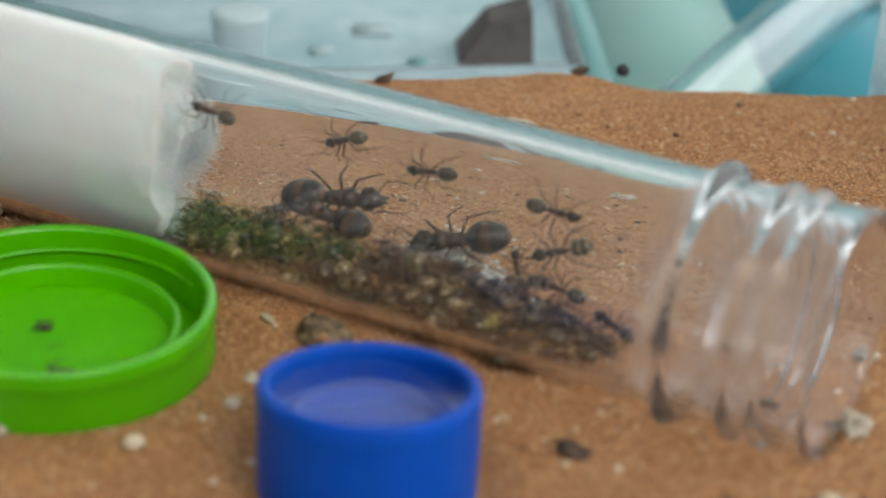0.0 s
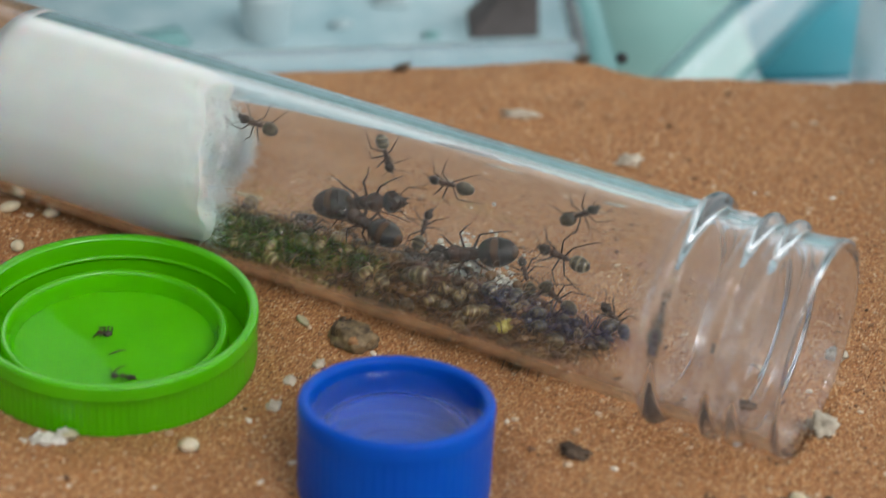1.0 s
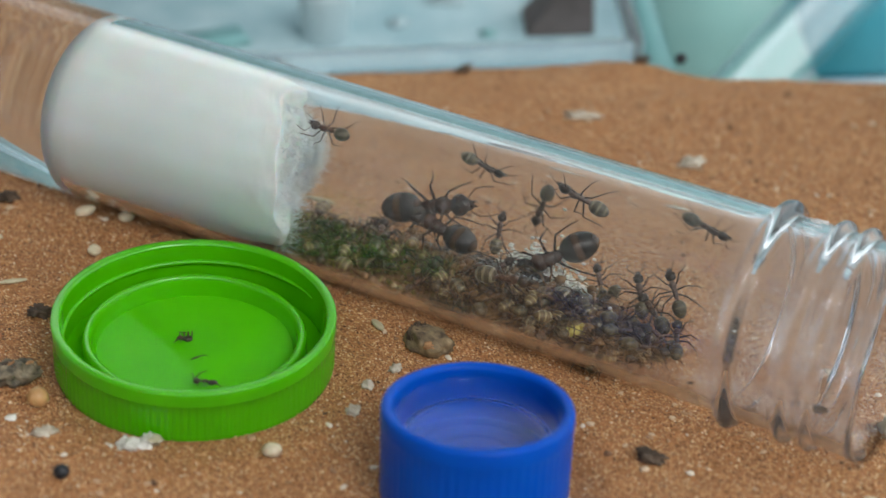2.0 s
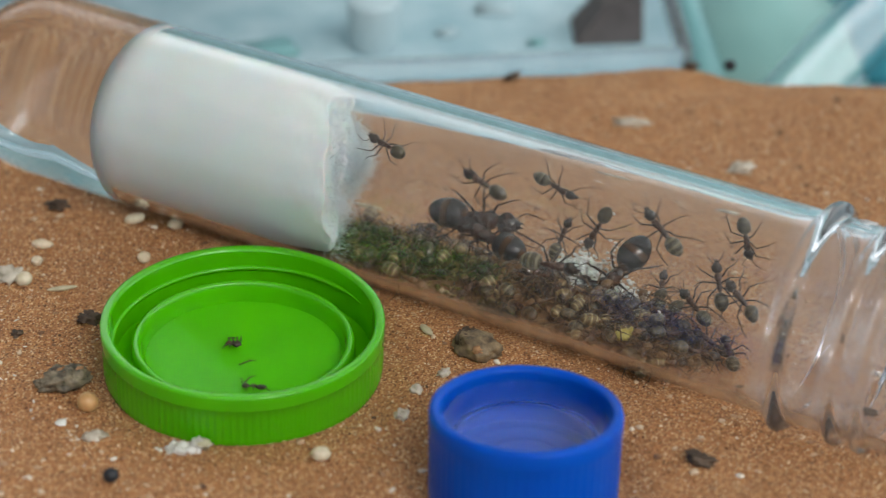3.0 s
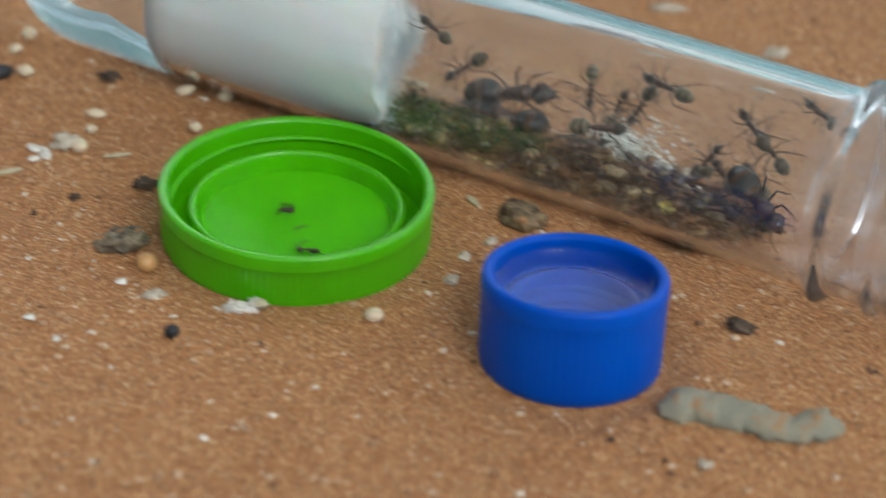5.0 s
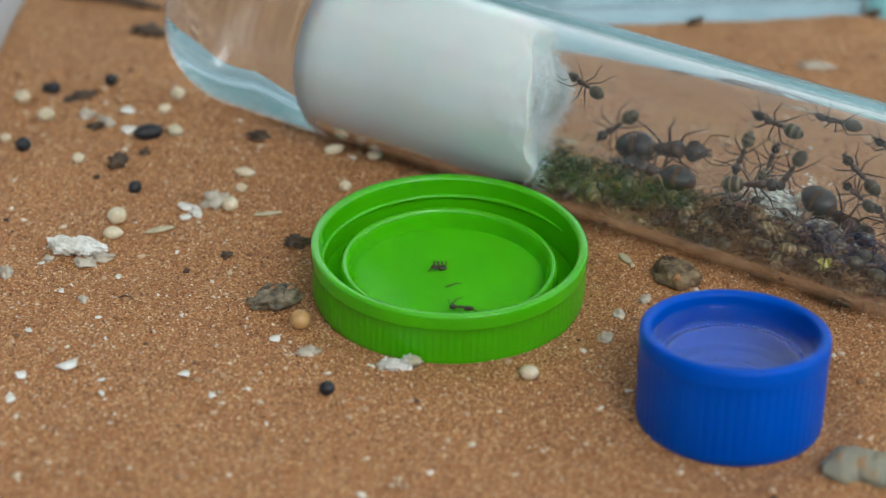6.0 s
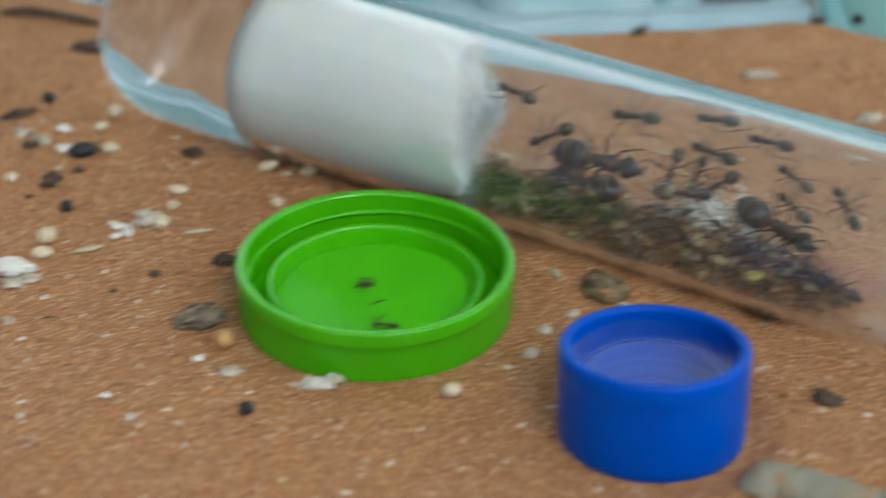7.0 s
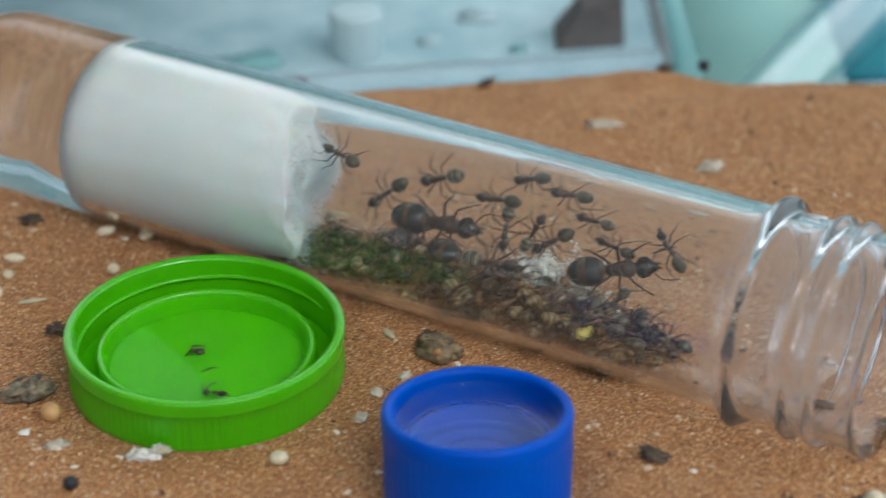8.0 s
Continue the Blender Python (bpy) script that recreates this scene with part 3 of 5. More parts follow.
for n, (x, y, w, h) in enumerate(WHITE_FLAKES):
    m = at(x, y, sand_height(x, y) + 0.035, rng.uniform(-12, 12), rng.uniform(-12, 12), rng.uniform(-25, 25))
    if w > 0.7:
        crust = thing("flake", "crumbly chalk-white crust of dry food on the sand", "flake", m, "white flakes")
        for k in range(48):
            a, d = rng.uniform(0, 6.28), math.sqrt(rng.random())
            e = rng.uniform(0.07, 0.15)
            crumb = moved(blob(e, e * rng.uniform(0.6, 1.0), e * 0.6, 10, 7, 0.9, 2.2, 60 + k), Matrix.Translation((0.42 * d * math.cos(a), 0.26 * d * math.sin(a), 0.10 * (1 - d) + rng.uniform(-0.01, 0.03))))
            part("crumb", crumb, STRAW if d < 0.35 and k % 2 else CHALK, crust, smooth=False)
    else:
        solid("flake", chip(n + 5, (w, h * 1.5, min(0.12, h * 0.6)), 18), CHALK, "rough chalk-white flake lying on the sand", "flake", m, "white flakes", smooth=False)
for n, (x, y, w, h) in enumerate(STONES):
    solid("pebble", blob(w * 0.46, h * 0.55, h * 0.42, 20, 14, 0.8, 1.5, n + 80), STONE, "small pale angular pebble half sunk in the sand", "pebble",
          at(x, y, sand_height(x, y) + h * 0.22, rng.uniform(-10, 10), rng.uniform(-10, 10), rng.uniform(-25, 25)), "pebbles")
for n, (x, y, w, h) in enumerate(DARK_BITS):
    solid("chaff", blob(w * 0.5, h * 0.5, h * 0.32, 22, 14, 0.9, 1.9, n + 120),
          BARK, "crumpled dark brown scrap of chaff on the sand", "chaff", at(x, y, sand_height(x, y) + h * 0.2, 0, rng.uniform(-20, 20), rng.uniform(-40, 40)), "dark scraps")
for n, (x, y, w, h) in enumerate(LUMPS):
    solid("sand_lump", blob(w * 0.5, h * 0.8, h * 0.26, 56, 36, 0.34, 2.6, n + 170), CLAY, "crusted lump of clotted reddish sand", "sand lump",
          at(x, y, sand_height(x, y) + h * 0.10, 0, 0, rng.uniform(-30, 30)), "sand lumps")

solid("seed", blob(0.29, 0.17, 0.15, 18, 12, 0.08, 2, 3), INK, "large oval black seed lying on the sand", "seed", at(-8.98, 9.92, sand_height(-8.98, 9.92) + 0.12, 0, 0, 12))
solid("seed", blob(0.17, 0.165, 0.165, 20, 14, 0.03, 2, 9), AMBER, "round amber seed beside a dark husk", "seed", at(-6.44, 2.91, sand_height(-6.44, 2.91) + 0.14))
for x, y, l, w, turn in ((-8.74, 6.36, 0.54, 0.12, 18), (-6.85, 6.74, 0.52, 0.10, 8), (-0.81, 4.59, 0.36, 0.14, -68)):
    body = blob(l * 0.5, w * 0.5, w * 0.4, 14, 14, 0.04, 2, 4)
    ridge = sweep([(-l * 0.46, 0, w * 0.1), (0, 0, w * 0.42), (l * 0.46, 0, w * 0.1)], [w * 0.03, w * 0.09, w * 0.03])
    husk = solid("husk", body, STRAW, "slender pale straw-coloured grain husk on the sand", "husk", at(x, y, sand_height(x, y) + w * 0.34, 0, 0, turn), "grain husks")
    part("ridge", ridge, STRAW, husk)
solid("twig", sweep([(-0.13, 0, 0.02), (-0.02, 0.01, 0.05), (0.06, -0.01, 0.04), (0.11, -0.05, 0.0)], [0.012, 0.014, 0.012, 0.008]), BARK, "tiny bent dark twig lying on the sand", "twig", at(-9.26, 4.07, sand_height(-9.26, 4.07)))


def crusted(x, y, l, w, h, turn, label):
    """A dry, crumpled husk: a ragged body with chips and sand crusted on it."""
    q = random.Random(int(l * 100))
    ob = thing("insect_husk", label, "insect husk", at(x, y, sand_height(x, y) + h * 0.25, 0, 0, turn), "insect husks")
    part("body", blob(l * 0.46, w * 0.46, h * 0.5, 44, 30, 0.42, 2.0, 31), CARAPACE, ob)
    for k in range(16):
        a, d = q.uniform(0, 6.28), q.uniform(0.2, 0.95)
        v = chip(700 + k, (q.uniform(0.08, 0.24), q.uniform(0.06, 0.16), 0.05), 10)
        m = Matrix.Translation((l * 0.44 * d * math.cos(a), w * 0.44 * d * math.sin(a), h * 0.48 * math.sqrt(1 - d * d) - 0.01)) @ Euler((q.uniform(-0.3, 0.3), q.uniform(-0.3, 0.3), q.uniform(0, 6))).to_matrix().to_4x4()
        part("crust", moved(v, m), (CARAPACE, BARK, CLAY)[k % 3], ob, smooth=False)
    return ob


crusted(-6.82, 3.59, 0.84, 0.56, 0.44, 14, "weathered dark crumpled insect husk with sand grains stuck in it")


def crumbly(x, y, l, w, count, seed, label):
    """A clump of white crumbs of dry food."""
    q = random.Random(seed)
    ob = thing("flake", label, "flake", at(x, y, sand_height(x, y) + 0.02), "white flakes")
    for k in range(count):
        u, v = q.uniform(-1, 1), q.gauss(0, 0.45)
        e = q.uniform(0.05, 0.13)
        m = Matrix.Translation((u * l / 2, v * w / 2 + 0.12 * u * w, q.uniform(0.0, 0.07))) @ Euler((q.uniform(-0.8, 0.8), q.uniform(-0.8, 0.8), q.uniform(0, 6))).to_matrix().to_4x4()
        part("crumb", moved(blob(e, e * 0.75, e * 0.5, 10, 7, 0.8, 2.2, seed + k), m), STRAW if k % 7 == 3 else CHALK, ob)


crumbly(-4.97, 1.63, 0.78, 0.22, 22, 500, "crumbly chalk-white food crust against the green cap")
shellbit = thing("seed_shell", "speckled brown oval seed shell lying beside the blue cap", "seed shell", at(-0.05, 3.90, sand_height(-0.05, 3.90) + 0.06, 12, -6, -48))
SPECKLED = mottled("speckled_shell", (0.06, 0.040, 0.025), (0.31, 0.22, 0.12), 520, 0.6, 0.0003)
part("dome", blob(0.42, 0.31, 0.27, 40, 28, 0.30, 1.7, 5, 0.15), SPECKLED, shellbit)
part("cracked_side", moved(blob(0.17, 0.20, 0.20, 24, 16, 0.5, 2.2, 8), Matrix.Translation((-0.24, 0.03, 0.06))), BARK, shellbit, "dark cracked side")
part("pale_patch", moved(blob(0.10, 0.12, 0.05, 18, 12, 0.6, 2.2, 12), Matrix.Translation((0.18, -0.17, 0.15))), CLAY, shellbit, "pale worn patch")


def bone():
    """A long knobbly pale stone, partly buried."""
    pts, rad = [], []
    for i in range(61):
        u = i / 60
        pts.append((2.7 * (u - 0.5), 0.10 * math.sin(u * 7) + 0.10 * noise.noise(Vector((u * 9, 2, 0))), -0.05 + 0.04 * math.sin(u * 5)))
        rad.append(0.04 + (0.24 + 0.10 * noise.noise(Vector((u * 4, 0, 3)))) * min(1.0, 0.35 + 7 * min(u, 1 - u)))
    verts, faces = sweep(pts, rad, 28)
    rough = []
    for v in verts:
        p = Vector(v)
        push = 0.07 * noise.noise(p * 2.0) + 0.05 * noise.noise(p * 7.0 + Vector((5, 0, 0))) + 0.02 * noise.noise(p * 19)
        rough.append((v[0] + 0.5 * push, v[1] + push, v[2] + 1.3 * push))
    return rough, faces


GREY_STONE = material("sand_dusted_stone", (0.28, 0.27, 0.21), 0.85)
_n = noise_node(GREY_STONE, 330, 6, 0.65)
colour(GREY_STONE, ramp(GREY_STONE, _n.outputs["Fac"], [(0.42, (0.25, 0.245, 0.19)), (0.56, (0.29, 0.26, 0.19)), (0.64, (0.34, 0.20, 0.10)), (0.8, (0.40, 0.20, 0.085))]).outputs[0])
bump(GREY_STONE, _n.outputs["Fac"], 0.9, 0.0012)
solid("twig", sweep([(-1.1, 0.25, 0.05), (-0.5, 0.1, 0.16), (0.1, 0.02, 0.12), (0.7, -0.2, 0.10), (1.2, -0.26, 0.02)], [0.07, 0.11, 0.09, 0.10, 0.05], 8), BARK, "short dark dry twig lying on the sand", "twig", at(-9.93, 16.39, sand_height(-9.93, 16.39), 0, 0, -8))
solid("chaff", blob(0.35, 0.2, 0.12, 18, 12, 0.8, 2, 9), BARK, "crumpled brown scrap of chaff near the tray's edge", "chaff", at(-8.99, 14.57, sand_height(-8.99, 14.57) + 0.05, 0, 0, -20))
solid("stone", moved(bone(), Matrix.Diagonal((1.0, 1.2, 0.62, 1))), GREY_STONE, "long knobbly grey stone dusted with sand", "stone", at(2.30, -2.12, sand_height(2.30, -2.12) + 0.07, 0, 0, -16))


def gravel(count):
    """Tiny chips and dust-sized scraps strewn over the sand."""
    r = np.random.default_rng(9)
    shapes = []
    for k in range(count):
        x, y = r.uniform(-13.5, 10), r.uniform(-4, 13)
        y = max(y, front_edge(x) + 0.2 + r.random())
        x += SLANT * y
        s = 0.02 + 0.06 * r.random() ** 3
        v, f = blob(s, s * r.uniform(0.5, 1.0), s * 0.5, 6, 4, 0.5, 2.0, k)
        m = Matrix.Translation((x, y, sand_height(x, y) + s * 0.25)) @ Matrix.Rotation(r.uniform(0, 6), 4, "Z")
        shapes.append(moved((v, f), m))
    return joined(*shapes)


CHIP = material("stone_chip", (0.4, 0.3, 0.2), 0.8)
colour(CHIP, ramp(CHIP, CHIP.node_tree.nodes.new("ShaderNodeNewGeometry").outputs["Random Per Island"], [(0.0, (0.05, 0.03, 0.02)), (0.2, (0.25, 0.13, 0.07)), (0.55, (0.50, 0.32, 0.19)), (0.86, (0.60, 0.46, 0.32)), (1.0, (0.76, 0.70, 0.60))]).outputs[0])
def flecks(count):
    """White food crumbs strewn about the crust."""
    r = np.random.default_rng(15)
    shapes = []
    for k in range(count):
        x, y = r.normal(-9.5, 1.9), r.normal(3.2, 1.8)
        if x < -13.0 or (x + 3.91) ** 2 + (y - 4.0) ** 2 < 7.0:
            continue
        s = 0.02 + 0.06 * r.random() ** 2
        v, f = chip(k + 900, (s * 1.6, s, s * 0.5), 8)
        shapes.append(moved((v, f), Matrix.Translation((x, y, sand_height(x, y) + s * 0.2)) @ Matrix.Rotation(r.uniform(0, 6), 4, "Z")))
    return joined(*shapes)


solid("crumbs", flecks(170), CHALK, "tiny white food crumbs strewn on the sand", "crumbs", kind="stuff", smooth=False)
solid("gravel", gravel(2300), CHIP, "tiny mixed chips of stone and chaff on the sand", "gravel", kind="stuff")

# ---- what lies in the tube ----
def floor_at(s, y):
    """The tube's inner floor in its own space."""
    return -math.sqrt(max(0.01, TUBE_IN ** 2 - y * y))


def heap_height(s, y):
    """How high the rubbish lies over the floor."""
    if not -3.05 < s < 4.9:
        return 0.0
    mid = 0.0 + 0.03 * s
    w = math.exp(-((y - mid) / 0.55) ** 2)
    along = min(1.0, max(0.0, (s + 2.86) / 1.0)) * min(1.0, max(0.0, (4.9 - s) / 1.5))
    lump = 0.85 + 0.75 * noise.noise(Vector((s * 1.6, y * 1.9, 7)))
    return 0.56 * w * along * lump


MOSS = material("plant_scraps", (0.06, 0.04, 0.02), 0.8)
HUSKS = material("husk_scraps", (0.2, 0.13, 0.08), 0.7)
DARK = material("dark_scraps", (0.12, 0.08, 0.05), 0.8)
for m, stops in ((MOSS, [(0.0, (0.014, 0.016, 0.004)), (0.3, (0.060, 0.066, 0.012)), (0.6, (0.13, 0.14, 0.025)), (0.85, (0.27, 0.25, 0.06)), (1.0, (0.50, 0.44, 0.22))]),
                 (HUSKS, [(0.0, (0.016, 0.010, 0.006)), (0.3, (0.09, 0.050, 0.022)), (0.65, (0.22, 0.135, 0.065)), (0.88, (0.38, 0.28, 0.16)), (1.0, (0.60, 0.52, 0.38))]),
                 (DARK, [(0.0, (0.012, 0.007, 0.004)), (0.5, (0.07, 0.036, 0.018)), (0.85, (0.18, 0.10, 0.05)), (1.0, (0.34, 0.24, 0.14))])):
    colour(m, ramp(m, m.node_tree.nodes.new("ShaderNodeNewGeometry").outputs["Random Per Island"], stops).outputs[0])
    m.node_tree.nodes["Principled BSDF"].inputs["Specular IOR Level"].default_value = 0.15


def heap_base():
    """The packed bottom of the heap."""
    verts, faces = [], []
    ns, nu = 150, 40
    for i in range(ns + 1):
        s = -2.94 + 7.7 * i / ns
        for k in range(nu + 1):
            y = 0.03 * s + (-0.72 + 1.44 * k / nu) * min(1.0, 0.25 + 0.6 * min(s + 2.94, 4.76 - s))
            h = max(0.012, heap_height(s, y) * 0.72 - 0.03 + 0.03 * noise.noise(Vector((s * 6, y * 6, 0))))
            verts.append((s, y, floor_at(s, y) + h))
    for i in range(ns):
        for k in range(nu):
            a = i * (nu + 1) + k
            faces.append((a, a + nu + 1, a + nu + 2, a + 1))
    return verts, faces


HEAP = mottled("heap_base", (0.08, 0.045, 0.020), (0.26, 0.155, 0.075), 350, 0.9, 0.0006)


def scraps(count, s0, s1, seed, size, wide=0.6):
    """Bent slivers, specks and threads heaped on the floor of the tube."""
    r = random.Random(seed)
    shapes = []
    for k in range(count):
        s = r.triangular(s0, s1)
        y = r.gauss(-0.1, wide)
        if abs(y) > 1.25:
            continue
        h = heap_height(s, y)
        if h < 0.04 and r.random() < 0.6:
            continue
        l = size * r.uniform(0.4, 1.6)
        kind = r.random()
        if kind < 0.5:
            pts = [(-l, 0, 0), (-l * 0.3, l * r.uniform(-0.4, 0.4), l * r.uniform(0, 0.5)), (l * 0.4, l * r.uniform(-0.3, 0.3), l * r.uniform(0, 0.5)), (l, 0, 0)]
            shape = sweep(pts, [0.006, 0.014, 0.013, 0.005], 4)
        elif kind < 0.8:
            shape = blob(l * 0.6, l * 0.4, l * 0.16, 7, 5, 0.5, 2.0, k)
        else:
            shape = blob(l * 0.8, l * 0.6, l * 0.5, 10, 7, 0.25, 2.0, k)
        m = Matrix.Translation((s, y, floor_at(s, y) + h * r.uniform(0.55, 1.0) + 0.01)) @ Euler((r.uniform(-0.7, 0.7), r.uniform(-0.7, 0.7), r.uniform(0, 6.3))).to_matrix().to_4x4()
        shapes.append(moved(shape, m))
    return joined(*shapes)


solid("rubbish_bed", heap_base(), HEAP, "packed bed of brown refuse along the tube's floor", "refuse", TUBE, kind="stuff")
solid("moss_scraps", scraps(420, -2.69, 2.23, 21, 0.06, 0.42), MOSS, "heap of dark olive plant scraps in the tube", "plant scraps", TUBE, kind="stuff")
solid("husk_scraps", scraps(620, -1.48, 4.6, 22, 0.055, 0.42), HUSKS, "heap of brown and cream seed husks in the tube", "husk scraps", TUBE, kind="stuff")
solid("dark_scraps", scraps(260, 2.2, 4.9, 23, 0.045, 0.5), DARK, "dusting of dark brown scraps in the tube", "scraps", TUBE, kind="stuff")


def speckle(count, s0, s1, seed, small=0.008, large=0.03):
    r = random.Random(seed)
    shapes = []
    for k in range(count):
        s, y = r.triangular(s0, s1), r.uniform(-0.9, 1.2)
        l = r.uniform(small, large)
        shapes.append(moved(blob(l, l * 0.7, l * 0.5, 5, 4, 0.3, 2, k), Matrix.Translation((s, y, floor_at(s, y) + l * 0.3)) @ Matrix.Rotation(r.uniform(0, 6), 4, "Z")))
    return joined(*shapes)


POLLEN = mottled("yellow_dust", (0.20, 0.16, 0.04), (0.42, 0.34, 0.10), 500, 0.8)
solid("plant_specks", speckle(2400, -3.1, -0.9, 31, 0.004, 0.02), POLLEN, "yellowish plant specks sprinkled near the cotton", "plant specks", TUBE, kind="stuff")
RED_DUST = mottled("red_dust", (0.10, 0.045, 0.035), (0.24, 0.12, 0.10), 500, 0.9)
solid("dust_specks", speckle(3600, 2.8, 5.9, 32, 0.004, 0.012), RED_DUST, "fine reddish-brown dust on the tube's floor", "dust", TUBE, kind="stuff")

GRANULE = mottled("white_granule", (0.50, 0.48, 0.42), (0.78, 0.77, 0.72), 600, 0.6, 0.00005, sss=0.15)


def granules(s, y, count, spread, seed):
    r = random.Random(seed)
    shapes = []
    for k in range(count):
        a, b = r.gauss(s, spread), r.gauss(y, spread * 0.55)
        e = r.uniform(0.022, 0.05)
        top = max(0.0, 0.42 - 0.5 * math.hypot((a - s) / spread, (b - y) / (spread * 0.55)) * 0.35)
        z = floor_at(a, b) + heap_height(a, b) * 0.9 + r.uniform(0.0, top)
        shapes.append(moved(blob(e, e * 0.8, e * 0.7, 7, 5, 0.25, 2, k), Matrix.Translation((a, b, z))))
    return joined(*shapes)


solid("brood_clump", granules(1.91, 0.84, 700, 0.36, 41), GRANULE, "clump of tiny white granules heaped in the tube", "granules", TUBE, kind="stuff")
solid("brood_clump", granules(2.54, 0.68, 380, 0.26, 42), GRANULE, "small clump of white granules heaped in the tube", "granules", TUBE, kind="stuff")
YELLOW = mottled("yellow_seed", (0.36, 0.29, 0.06), (0.52, 0.44, 0.12), 300, 0.3, sss=0.1)
solid("seed", joined(blob(0.17, 0.14, 0.13, 18, 12, 0.05, 2, 2), moved(blob(0.07, 0.12, 0.11, 14, 10, 0.05, 2, 3), Matrix.Translation((0.12, 0, 0.04)))), YELLOW, "split yellow seed lying in the rubbish", "seed", TUBE @ at(3.31, -0.41, floor_at(3.31, -0.41) + 0.30, 0, 0, 30))
solid("splinter", blob(0.30, 0.045, 0.03, 10, 14, 0.15, 3, 6), STRAW, "pale splinter lying on the tube's floor by the cotton", "splinter", TUBE @ at(-2.47, 0.97, floor_at(0, 0.97) + 0.05, 40, 0, 8))
solid("chaff", blob(0.16, 0.10, 0.06, 14, 9, 0.6, 2.4, 77), BARK, "brown scrap of chaff inside the tube's neck", "chaff", TUBE @ at(7.39, 0.05, floor_at(0, 0.05) + 0.05))
for s, y in ((6.64, -0.9), (5.42, -0.5), (-2.26, 0.9), (5.7, 0.7)):
    solid("chaff", blob(0.07, 0.03, 0.03, 10, 7, 0.5, 2.4, int(s * 10)), BARK, "speck of dark chaff stuck in the tube", "chaff", TUBE @ at(s, y, floor_at(0, y) + 0.03, 0, 0, 40))

# raised marks on the neck
MARK = material("frosted_mark", (0.75, 0.78, 0.80), 0.6)
for k, (a, l) in enumerate(((40, 0.16), (46, 0.10), (52, 0.16), (58, 0.08), (64, 0.15), (70, 0.11))):
    ang = radians(a + 46)
    r = NECK_R + 0.004
    mark = part("raised_mark", moved(box(-l, -0.012, -0.008, l, 0.012, 0.008, 0.003), Matrix.Translation((6.8, -r * math.cos(ang), r * math.sin(ang))) @ Matrix.Rotation(math.pi / 2 - ang, 4, "X")), MARK, tube)

# ---- ants ----
def ant_material(name, dark, light, rough=0.32):
    m = mottled(name, dark, light, 900, rough, 0.00004)
    return m


EYE = material("ant_eye", (0.006, 0.006, 0.007), 0.15)
WORKER = ant_material("ant_brown", (0.014, 0.008, 0.005), (0.042, 0.023, 0.013))
RUST = ant_material("ant_thorax", (0.030, 0.013, 0.008), (0.085, 0.038, 0.020))
LEG = ant_material("ant_leg", (0.020, 0.012, 0.008), (0.050, 0.028, 0.016), 0.45)
QUEEN_DARK = ant_material("queen_dark", (0.008, 0.005, 0.003), (0.036, 0.016, 0.009), 0.2)
QUEEN_RED = ant_material("queen_red", (0.018, 0.008, 0.005), (0.066, 0.027, 0.014), 0.18)


def banded(name, dark, pale, period, rough):
    """A gaster with paler rings between its plates."""
    m = material(name, dark, rough)
    t, l = m.node_tree.nodes, m.node_tree.links
    co, sep, wave = t.new("ShaderNodeTexCoord"), t.new("ShaderNodeSeparateXYZ"), t.new("ShaderNodeMath")
    l.new(co.outputs["Object"], sep.inputs[0])
    wave.operation = "PINGPONG"
    wave.inputs[1].default_value = period * CM
    l.new(sep.outputs["X"], wave.inputs[0])
    scale = t.new("ShaderNodeMath")
    scale.operation = "DIVIDE"
    scale.inputs[1].default_value = period * CM
    l.new(wave.outputs[0], scale.inputs[0])
    r = ramp(m, scale.outputs[0], [(0.0, pale), (0.22, pale), (0.42, dark), (1.0, dark)])
    n = noise_node(m, 700, 5)
    colour(m, mix(m, "MULTIPLY", r.outputs[0], ramp(m, n.outputs["Fac"], [(0.3, (0.55, 0.52, 0.5)), (0.7, (1, 1, 1))]).outputs[0], 0.8))
    bump(m, n.outputs["Fac"], 0.3, 0.00004)
    return m


OLIVE = banded("ant_gaster", (0.048, 0.034, 0.015), (0.115, 0.088, 0.045), 0.055, 0.3)
PALE = banded("ant_gaster_pale", (0.060, 0.044, 0.020), (0.24, 0.20, 0.12), 0.055, 0.3)
QUEEN_GASTER = banded("queen_gaster", (0.014, 0.009, 0.006), (0.075, 0.036, 0.015), 0.10, 0.16)
CALLOW = ant_material("young_ant_amber", (0.060, 0.028, 0.010), (0.20, 0.105, 0.040), 0.35)
CALLOW_GASTER = banded("young_ant_gaster", (0.12, 0.075, 0.030), (0.34, 0.26, 0.13), 0.05, 0.35)

LEGS = [("front", 0.10, [(0.0, 0.0, 0.0), (0.05, 0.06, 0.03), (0.13, 0.13, 0.10), (0.22, 0.22, -0.03), (0.31, 0.27, -0.115)]),
        ("mid", 0.02, [(0.0, 0.0, 0.0), (0.01, 0.07, 0.03), (0.02, 0.19, 0.11), (0.0, 0.32, -0.03), (-0.05, 0.41, -0.115)]),
        ("hind", -0.05, [(0.0, 0.0, 0.0), (-0.04, 0.06, 0.03), (-0.13, 0.16, 0.12), (-0.30, 0.26, -0.02), (-0.43, 0.31, -0.115)])]
cache = {}


def shared(key, make):
    """One mesh for all the alike parts."""
    if key not in cache:
        cache[key] = make()
    return cache[key]


def limb(name, key, make, where, parent):
    ob = new(name, shared(key, make))
    ob.parent = parent
    ob.location = [c * CM for c in where]
    return ob


